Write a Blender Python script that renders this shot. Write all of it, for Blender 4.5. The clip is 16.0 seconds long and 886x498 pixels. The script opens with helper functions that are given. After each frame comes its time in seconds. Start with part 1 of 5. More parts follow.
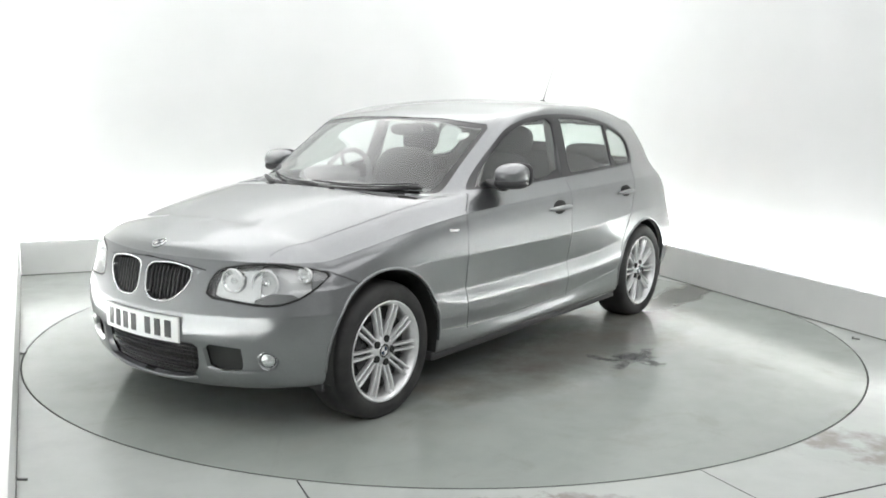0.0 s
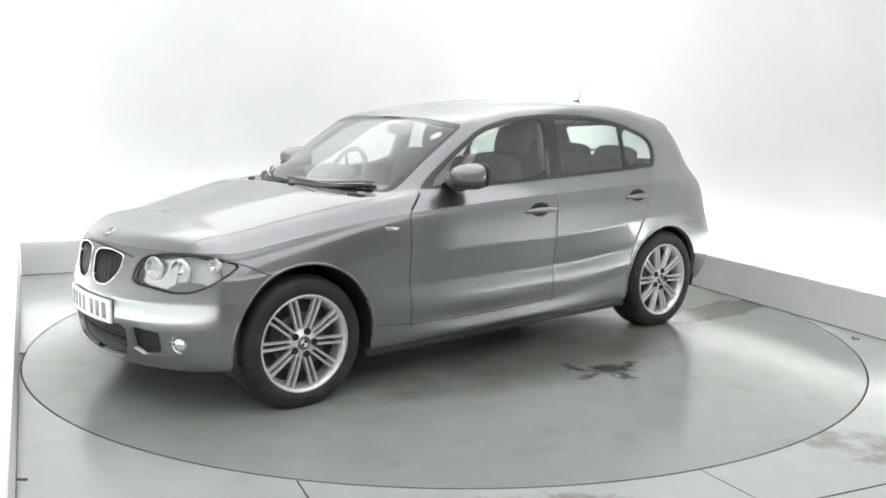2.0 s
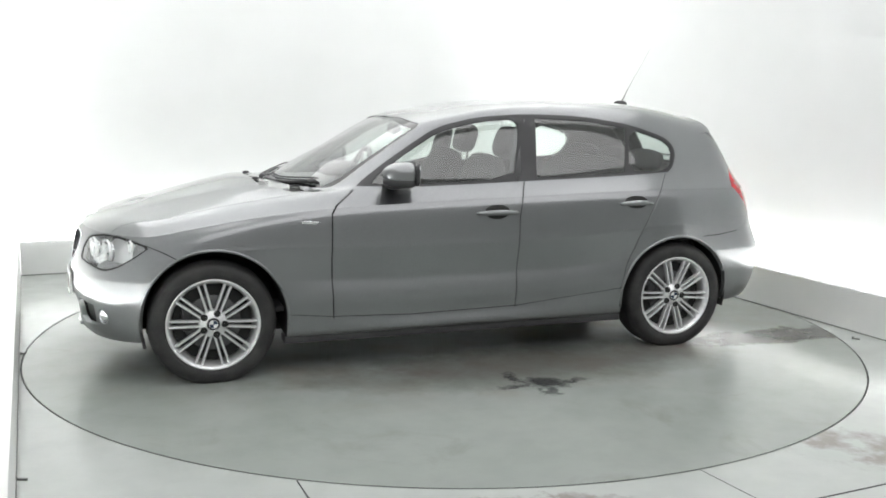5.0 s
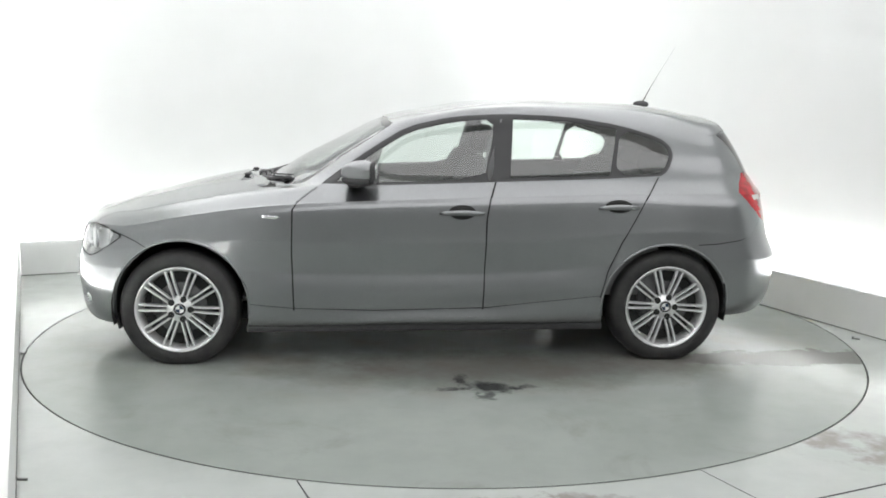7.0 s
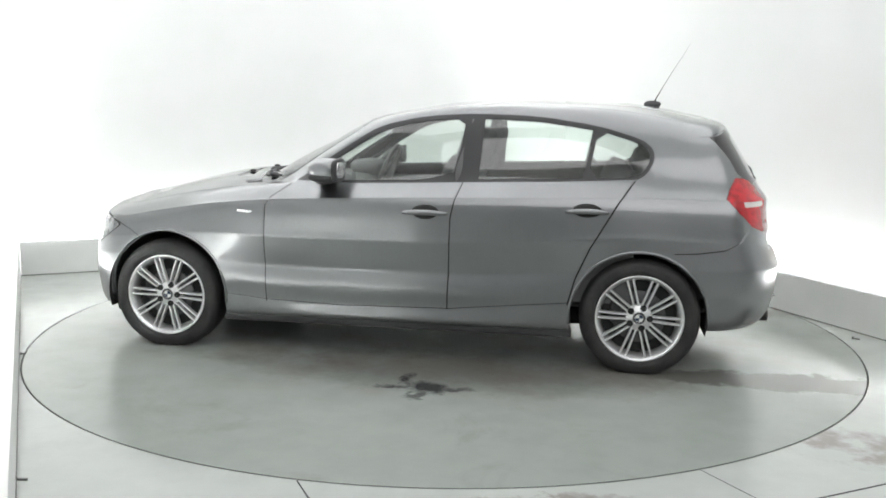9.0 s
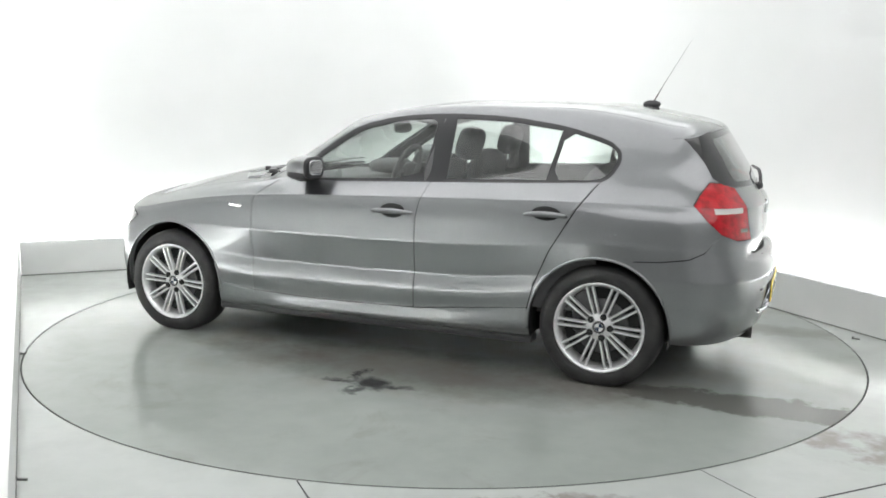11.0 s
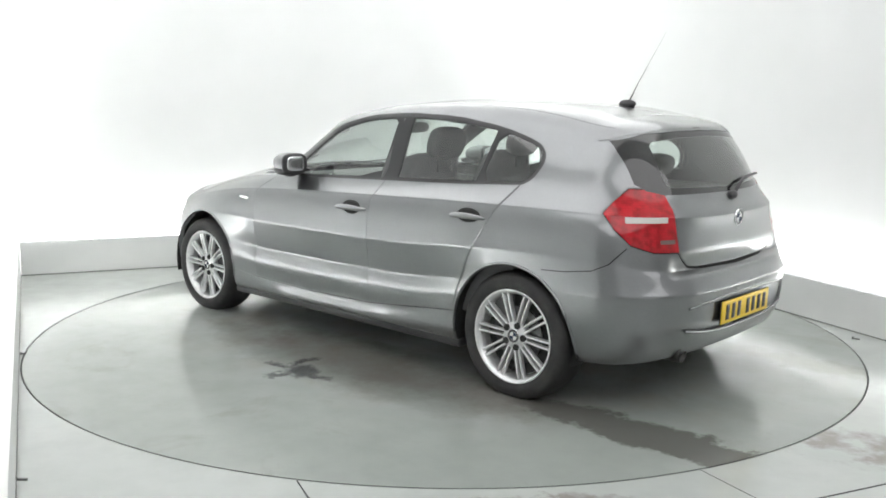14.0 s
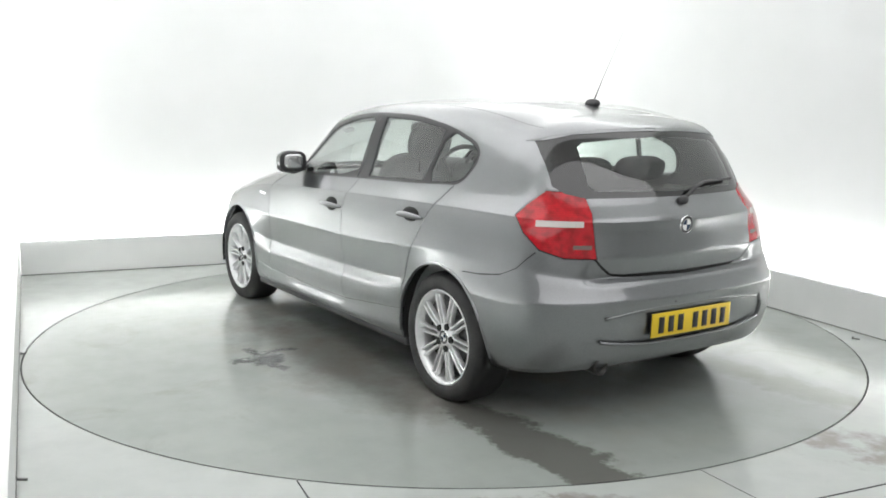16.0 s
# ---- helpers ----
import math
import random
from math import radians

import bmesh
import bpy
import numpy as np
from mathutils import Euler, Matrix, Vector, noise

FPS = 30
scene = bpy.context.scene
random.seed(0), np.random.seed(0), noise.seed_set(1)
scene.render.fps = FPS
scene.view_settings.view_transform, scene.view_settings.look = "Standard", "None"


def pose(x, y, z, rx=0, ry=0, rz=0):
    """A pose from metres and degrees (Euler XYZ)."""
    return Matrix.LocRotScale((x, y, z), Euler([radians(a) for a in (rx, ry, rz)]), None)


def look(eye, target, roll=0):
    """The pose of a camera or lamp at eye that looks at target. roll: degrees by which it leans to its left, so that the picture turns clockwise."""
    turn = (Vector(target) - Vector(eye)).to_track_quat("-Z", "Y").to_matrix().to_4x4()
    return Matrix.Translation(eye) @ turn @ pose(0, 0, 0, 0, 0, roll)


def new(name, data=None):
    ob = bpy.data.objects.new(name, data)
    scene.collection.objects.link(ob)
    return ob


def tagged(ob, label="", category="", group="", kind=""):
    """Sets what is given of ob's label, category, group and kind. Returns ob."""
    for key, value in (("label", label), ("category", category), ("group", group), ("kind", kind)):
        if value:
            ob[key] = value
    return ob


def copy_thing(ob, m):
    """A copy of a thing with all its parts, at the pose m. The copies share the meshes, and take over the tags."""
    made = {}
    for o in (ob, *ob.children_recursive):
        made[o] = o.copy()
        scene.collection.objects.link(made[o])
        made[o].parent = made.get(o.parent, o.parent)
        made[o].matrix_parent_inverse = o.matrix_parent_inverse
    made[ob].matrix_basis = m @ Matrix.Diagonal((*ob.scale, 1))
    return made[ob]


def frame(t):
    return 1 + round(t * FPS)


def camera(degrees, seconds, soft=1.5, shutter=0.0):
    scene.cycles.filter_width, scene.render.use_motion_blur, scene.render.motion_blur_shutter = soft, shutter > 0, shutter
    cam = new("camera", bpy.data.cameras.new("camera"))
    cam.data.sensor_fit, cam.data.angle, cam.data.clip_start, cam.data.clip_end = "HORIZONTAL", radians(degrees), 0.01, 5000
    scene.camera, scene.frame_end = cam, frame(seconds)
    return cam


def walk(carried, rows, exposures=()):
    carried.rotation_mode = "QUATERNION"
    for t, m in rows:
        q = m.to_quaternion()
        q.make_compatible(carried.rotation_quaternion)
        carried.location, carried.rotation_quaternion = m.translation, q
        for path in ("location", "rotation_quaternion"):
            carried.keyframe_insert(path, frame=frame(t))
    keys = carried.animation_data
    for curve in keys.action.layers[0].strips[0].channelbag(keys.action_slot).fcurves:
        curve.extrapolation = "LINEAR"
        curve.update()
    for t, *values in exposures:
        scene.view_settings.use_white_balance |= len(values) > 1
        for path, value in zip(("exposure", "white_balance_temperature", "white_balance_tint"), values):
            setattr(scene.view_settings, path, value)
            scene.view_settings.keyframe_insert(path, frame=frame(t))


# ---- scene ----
# ------------------------------------------------------------------ camera
cam = camera(52.16, 16.0, soft=1.75)
EYE = Vector((0.0, -5.633, 1.416))
AIM = EYE + Vector((-0.003, 0.98712, -0.15997)) * 5
walk(cam, [(0, look(EYE, AIM, 0.81)), (16, look(EYE, AIM, 0.81))])

# heading of the car on the turning floor, degrees at seconds
HEADINGS = [(0, 233.5), (0.5, 230.4), (1, 227.06), (1.5, 223.6), (2, 220.03), (2.5, 216.46), (3, 212.9),
            (3.5, 209.49), (4, 206.11), (6.5, 188.98), (7, 185.4), (7.5, 181.78), (8, 178.1), (8.5, 174.5),
            (9, 171.0), (11.5, 154.35), (12, 150.98), (12.5, 147.7), (13, 144.41), (13.5, 141.08), (14, 137.69),
            (14.5, 134.28), (15, 130.83), (15.5, 127.35), (16, 123.8)]
CAR_SHIFT = (0.169, -0.057)

# ------------------------------------------------------------------ world and lights
world = bpy.data.worlds.new("world")
world.use_nodes = True
world.node_tree.nodes["Background"].inputs[0].default_value = (0.9, 0.95, 1.0, 1)
world.node_tree.nodes["Background"].inputs[1].default_value = 0.05
scene.world = world
scene.view_settings.exposure = 0.08

ROOM = radians(24.0)          # the booth is turned against the camera's line


def uv(u, v, z=0.0):
    """A place in the booth: u along the back wall, v towards it."""
    c, s = math.cos(ROOM), math.sin(ROOM)
    return Vector((u * c - v * s, u * s + v * c, z))


U_LEFT, U_RIGHT, V_BACK, V_FRONT = -2.47, 2.41, 2.71, -2.84
CEIL = 3.1
KERB_H, KERB_W, TROUGH = 0.268, 0.07, 0.16
DISC_R = 2.458


def area_lamp(name, u, v, z, su, sv, watts, colour, aim=None):
    d = bpy.data.lights.new(name, "AREA")
    d.shape, d.size, d.size_y, d.energy, d.color = "RECTANGLE", su, sv, watts, colour
    ob = new(name, d)
    p = uv(u, v, z)
    if aim is None:
        ob.matrix_world = Matrix.Translation(p) @ Matrix.Rotation(ROOM, 4, "Z")
    else:
        ob.matrix_world = look(p, aim)
    return ob


area_lamp("ceiling_softbox", 0.0, 0.3, CEIL - 0.06, 4.7, 5.3, 84, (1.0, 0.99, 1.0))
# unseen fill light, added to brighten the car's near side
area_lamp("hall_fill_lamp", 0.0, -5.1, 3.5, 8.0, 3.6, 132, (1.0, 0.99, 1.0))


# ------------------------------------------------------------------ materials
def material(name, rough=0.5, metal=0.0, base=(0.5, 0.5, 0.5), **more):
    m = bpy.data.materials.new(name)
    m.use_nodes = True
    b = m.node_tree.nodes["Principled BSDF"]
    b.inputs["Base Color"].default_value = (*base, 1)
    b.inputs["Roughness"].default_value = rough
    b.inputs["Metallic"].default_value = metal
    for k, val in more.items():
        b.inputs[k.replace("_", " ")].default_value = val
    return m


def nodes_of(m):
    nt = m.node_tree
    return nt, nt.nodes["Principled BSDF"]


def add_node(nt, kind, **inputs):
    n = nt.nodes.new(kind)
    for k, val in inputs.items():
        n.inputs[k].default_value = val
    return n


def noise_tex(nt, scale, detail=4.0, rough=0.55, vec=None, distortion=0.0):
    n = add_node(nt, "ShaderNodeTexNoise", Scale=scale, Detail=detail, Roughness=rough, Distortion=distortion)
    if vec is None:
        tc = nt.nodes.new("ShaderNodeTexCoord")
        vec = tc.outputs["Object"]
    nt.links.new(vec, n.inputs["Vector"])
    return n


def ramp(nt, fac, stops):
    r = nt.nodes.new("ShaderNodeValToRGB")
    els = r.color_ramp.elements
    while len(els) < len(stops):
        els.new(0.5)
    for e, (pos, col) in zip(els, stops):
        e.position = pos
        e.color = (*col, 1) if len(col) == 3 else col
    nt.links.new(fac, r.inputs[0])
    return r


def mix_rgb(nt, fac, a, b, mode="MIX"):
    n = nt.nodes.new("ShaderNodeMix")
    n.data_type, n.blend_type = "RGBA", mode
    for sock, val in ((n.inputs[0], fac), (n.inputs[6], a), (n.inputs[7], b)):
        if hasattr(val, "links"):
            nt.links.new(val, sock)
        elif isinstance(val, (int, float)):
            sock.default_value = val
        else:
            sock.default_value = (*val, 1)
    return n.outputs[2]


def math_node(nt, op, a, b=0.0, clamp=False):
    n = nt.nodes.new("ShaderNodeMath")
    n.operation, n.use_clamp = op, clamp
    for sock, val in ((n.inputs[0], a), (n.inputs[1], b)):
        if hasattr(val, "links"):
            nt.links.new(val, sock)
        else:
            sock.default_value = val
    return n.outputs[0]


def add_bump(nt, b, height, strength, dist=0.002):
    n = add_node(nt, "ShaderNodeBump", Strength=strength, Distance=dist)
    nt.links.new(height, n.inputs["Height"])
    nt.links.new(n.outputs[0], b.inputs["Normal"])


def make_wall_paint():
    m = material("white_wall_paint", rough=0.7, base=(0.83, 0.85, 0.83))
    nt, b = nodes_of(m)
    n1, n2 = noise_tex(nt, 0.9, 3), noise_tex(nt, 60, 3)
    c = ramp(nt, n1.outputs[0], [(0.3, (0.755, 0.77, 0.76)), (0.7, (0.81, 0.82, 0.815))])
    nt.links.new(c.outputs[0], b.inputs["Base Color"])
    add_bump(nt, b, n2.outputs[0], 0.08)
    return m


def make_kerb_paint():
    m = material("grey_kerb_paint", rough=0.45)
    nt, b = nodes_of(m)
    n1, n2 = noise_tex(nt, 2.2, 5), noise_tex(nt, 45, 3)
    c = ramp(nt, n1.outputs[0], [(0.3, (0.73, 0.745, 0.73)), (0.7, (0.80, 0.81, 0.795))])
    nt.links.new(c.outputs[0], b.inputs["Base Color"])
    add_bump(nt, b, n2.outputs[0], 0.06)
    return m


def make_hall_plaster():
    m = material("hall_plaster", rough=0.8)
    nt, b = nodes_of(m)
    n1, n2 = noise_tex(nt, 1.1, 5), noise_tex(nt, 50, 3)
    c = ramp(nt, n1.outputs[0], [(0.3, (0.50, 0.51, 0.50)), (0.7, (0.58, 0.59, 0.58))])
    nt.links.new(c.outputs[0], b.inputs["Base Color"])
    add_bump(nt, b, n2.outputs[0], 0.1)
    return m


def make_floor(name, disc):
    """Pale grey-green floor paint, worn glossy, with tyre dirt; the disc also carries an oily spill, wet tyre tracks
    and painted shade under the car.
    """
    m = material(name, rough=0.2)
    nt, b = nodes_of(m)
    tc = nt.nodes.new("ShaderNodeTexCoord")
    vec = tc.outputs["Object"]
    big, mid, fine = noise_tex(nt, 0.8, 4, vec=vec), noise_tex(nt, 5, 6, 0.6, vec=vec), noise_tex(nt, 90, 3, vec=vec)
    base = ramp(nt, big.outputs[0], [(0.25, (0.455, 0.485, 0.462)), (0.75, (0.505, 0.53, 0.506))]).outputs[0]
    if disc:
        base = mix_rgb(nt, 1.0, base, (0.695, 0.71, 0.70), "MULTIPLY")
    speck = ramp(nt, mid.outputs[0], [(0.30, (0.93, 0.93, 0.93)), (0.6, (1, 1, 1))]).outputs[0]
    col = mix_rgb(nt, 1.0, base, speck, "MULTIPLY")
    sep = nt.nodes.new("ShaderNodeSeparateXYZ")
    warp = noise_tex(nt, 5.0, 8, 0.72, vec=vec)
    wv = nt.nodes.new("ShaderNodeVectorMath")
    wv.operation = "MULTIPLY_ADD"
    nt.links.new(warp.outputs["Color"], wv.inputs[0])
    wv.inputs[1].default_value, wv.inputs[2].default_value = (0.36, 0.36, 0), (-0.18, -0.18, 0)
    vadd = nt.nodes.new("ShaderNodeVectorMath")
    nt.links.new(vec, vadd.inputs[0])
    nt.links.new(wv.outputs[0], vadd.inputs[1])
    nt.links.new(vadd.outputs[0], sep.inputs[0])

    def blob(cx, cy, rx, ry, soft):
        dx = math_node(nt, "DIVIDE", math_node(nt, "SUBTRACT", sep.outputs[0], cx), rx)
        dy = math_node(nt, "DIVIDE", math_node(nt, "SUBTRACT", sep.outputs[1], cy), ry)
        d = math_node(nt, "ADD", math_node(nt, "POWER", math_node(nt, "ABSOLUTE", dx), 2.0),
                      math_node(nt, "POWER", math_node(nt, "ABSOLUTE", dy), 2.0))
        return math_node(nt, "DIVIDE", math_node(nt, "SUBTRACT", 1.0, d), soft, clamp=True)

    rough_mask = None
    if disc:
        spill = math_node(nt, "MULTIPLY", blob(-0.12, 1.26, 0.13, 0.10, 0.8), 0.90)
        for cx, cy, rx, ry in ((0.00, 1.14, 0.040, 0.14), (-0.06, 1.37, 0.045, 0.11), (-0.25, 1.25, 0.13, 0.045), (0.06, 1.25, 0.11, 0.035)):
            spill = math_node(nt, "MAXIMUM", spill, math_node(nt, "MULTIPLY", blob(cx, cy, rx, ry, 1.0), 0.80))
        soil = math_node(nt, "MULTIPLY", math_node(nt, "MULTIPLY", blob(0.0, 0.25, 2.4, 1.35, 0.8), 0.75),
                         ramp(nt, noise_tex(nt, 2.1, 7, 0.62, vec=vec).outputs[0], [(0.46, (0, 0, 0)), (0.64, (1, 1, 1))]).outputs[0])
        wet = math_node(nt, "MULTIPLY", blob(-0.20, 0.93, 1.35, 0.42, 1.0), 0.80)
        track = math_node(nt, "MULTIPLY", blob(-1.95, 0.79, 0.85, 0.17, 0.4), 0.82)
        track2 = math_node(nt, "MULTIPLY", blob(-1.9, -0.85, 0.95, 0.17, 1.0), 0.55)
        mud = math_node(nt, "MULTIPLY", math_node(nt, "MULTIPLY", blob(-0.15, 0.86, 1.75, 0.30, 0.9), 0.85),
                        ramp(nt, noise_tex(nt, 3.4, 8, 0.66, vec=vec).outputs[0], [(0.38, (0, 0, 0)), (0.64, (1, 1, 1))]).outputs[0])
        scuffs = math_node(nt, "MULTIPLY", ramp(nt, noise_tex(nt, 1.7, 9, 0.7, vec=vec, distortion=1.4).outputs[0], [(0.56, (0, 0, 0)), (0.70, (1, 1, 1))]).outputs[0], 0.30)
        # soft dark ellipse: the car's shade, painted into the disc colour
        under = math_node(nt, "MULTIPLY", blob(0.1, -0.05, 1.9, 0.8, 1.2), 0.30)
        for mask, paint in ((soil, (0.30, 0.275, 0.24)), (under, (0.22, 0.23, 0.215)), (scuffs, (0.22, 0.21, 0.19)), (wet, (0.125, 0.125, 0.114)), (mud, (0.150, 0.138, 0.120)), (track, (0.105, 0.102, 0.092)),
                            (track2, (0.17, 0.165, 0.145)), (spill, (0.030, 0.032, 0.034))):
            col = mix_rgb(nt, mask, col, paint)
        rough_mask = math_node(nt, "MAXIMUM", spill, track)
    else:
        s1 = blob(1.85, -1.98, 0.42, 0.24, 0.6)
        s2 = blob(0.45, -2.56, 0.45, 0.08, 0.6)
        patch = math_node(nt, "MULTIPLY", math_node(nt, "MAXIMUM", s1, s2),
                          ramp(nt, mid.outputs[0], [(0.42, (0, 0, 0)), (0.58, (1, 1, 1))]).outputs[0])
        col = mix_rgb(nt, math_node(nt, "MULTIPLY", patch, 0.75), col, (0.24, 0.215, 0.19))
    nt.links.new(col, b.inputs["Base Color"])
    rr = ramp(nt, mid.outputs[0], [(0.3, (0.12, 0.12, 0.12)), (0.7, (0.21, 0.21, 0.21))]).outputs[0]
    nt.links.new(rr, b.inputs["Roughness"])
    b.inputs["IOR"].default_value = 1.62
    add_bump(nt, b, fine.outputs[0], 0.05, 0.001)
    return m


def make_light_strip():
    m = material("glowing_tube", rough=0.4)
    nt, b = nodes_of(m)
    b.inputs["Emission Color"].default_value = (1.0, 0.992, 1.0, 1)
    b.inputs["Emission Strength"].default_value = 62.0
    return m


M_WALL, M_KERB = make_wall_paint(), make_kerb_paint()
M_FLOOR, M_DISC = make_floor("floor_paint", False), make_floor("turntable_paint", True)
M_STRIP = make_light_strip()
M_DARK = material("dark_gap", rough=0.8, base=(0.02, 0.021, 0.02))
M_SEALANT = material("grey_sealant", rough=0.7, base=(0.16, 0.165, 0.16))
M_HALL = make_hall_plaster()


# ------------------------------------------------------------------ mesh helpers
def mesh_ob(name, verts, faces, mat, smooth=False, parent=None):
    me = bpy.data.meshes.new(name)
    me.from_pydata([tuple(v) for v in verts], [], faces)
    me.materials.append(mat)
    if smooth:
        me.shade_smooth()
    ob = new(name, me)
    if parent is not None:
        ob.parent = parent
    return ob


def part(name, bm, mat, parent=None, label="", smooth=True, m=None):
    me = bpy.data.meshes.new(name)
    bm.normal_update()
    bm.to_mesh(me)
    bm.free()
    me.materials.append(mat)
    if smooth:
        me.shade_smooth()
    ob = new(name, me)
    ob.parent = parent
    if m is not None:
        ob.matrix_basis = m
    if label:
        ob["label"] = label
    return ob


def sharp(ob, degrees=35):
    ob.data.set_sharp_from_angle(angle=radians(degrees))
    return ob


def box_bm(size, centre=(0, 0, 0), bevel=0.0, segs=2, rot=None):
    bm = bmesh.new()
    bmesh.ops.create_cube(bm, size=1.0)
    bmesh.ops.scale(bm, vec=size, verts=bm.verts)
    if bevel > 0:
        bmesh.ops.bevel(bm, geom=list(bm.edges), offset=bevel, segments=segs, affect="EDGES", profile=0.5)
    if rot is not None:
        bmesh.ops.transform(bm, matrix=rot, verts=bm.verts)
    bmesh.ops.translate(bm, vec=centre, verts=bm.verts)
    return bm


def slab(name, a, b, z0, z1, thick, mat, side=1):
    """An upright slab between the booth places a and b, thick towards its side."""
    pa, pb = uv(*a), uv(*b)
    d = (pb - pa).normalized()
    n = Vector((-d.y, d.x, 0)) * thick * side
    base = [pa, pb, pb + n, pa + n]
    vs = [Vector((p.x, p.y, z)) for z in (z0, z1) for p in base]
    fs = [(0, 1, 2, 3), (7, 6, 5, 4), (0, 4, 5, 1), (1, 5, 6, 2), (2, 6, 7, 3), (3, 7, 4, 0)]
    ob = mesh_ob(name, vs, fs, mat)
    bm = bmesh.new()
    bm.from_mesh(ob.data)
    bmesh.ops.recalc_face_normals(bm, faces=bm.faces)
    bm.to_mesh(ob.data)
    bm.free()
    return ob


# ------------------------------------------------------------------ the booth
def build_floor():
    n = 192
    r = DISC_R + 0.005
    vs, fs = [], []
    for i in range(n):
        a = 2 * math.pi * i / n
        c, s = math.cos(a), math.sin(a)
        k = 14.0 / max(abs(c), abs(s))
        vs += [(c * r, s * r, 0), (c * (r + 0.6), s * (r + 0.6), 0), (c * k, s * k, 0), (c * r, s * r, -0.03)]
    for i in range(n):
        j = (i + 1) % n
        a, b = 4 * i, 4 * j
        fs += [(a, a + 1, b + 1, b), (a + 1, a + 2, b + 2, b + 1), (a + 3, a, b, b + 3)]
    ob = mesh_ob("floor", vs, fs, M_FLOOR)
    tagged(ob, "pale grey-green glossy painted concrete floor", "floor", kind="structure")
    pit = bmesh.new()
    bmesh.ops.create_circle(pit, cap_ends=True, segments=96, radius=r + 0.05)
    bmesh.ops.translate(pit, vec=(0, 0, -0.028), verts=pit.verts)
    p = part("floor_pit", pit, M_DARK, smooth=False)
    tagged(p, "dark shallow pit under the turntable", "pit", kind="structure")


def joint(name, a, b, width):
    """A dark joint between floor plates, a shallow filled groove 1 mm proud."""
    pa, pb = uv(*a), uv(*b)
    d = (pb - pa).normalized()
    n = Vector((-d.y, d.x, 0)) * width / 2
    vs = [pa - n, pb - n, pb + n, pa + n]
    vs = [Vector((v.x, v.y, z)) for z in (0.0002, 0.0012) for v in vs]
    ob = mesh_ob(name, vs, [(4, 5, 6, 7), (0, 1, 5, 4), (1, 2, 6, 5), (2, 3, 7, 6), (3, 0, 4, 7)], M_DARK)
    return tagged(ob, "thin dark joint between floor plates", "floor joint", kind="structure")


build_floor()
joint("floor_joint_1", (-1.48, -1.975), (-1.48, V_FRONT), 0.006)
joint("floor_joint_2", (0.015, -2.467), (0.04, V_FRONT), 0.0025)
joint("floor_joint_3", (-1.48, V_FRONT), (2.41, V_FRONT), 0.008)


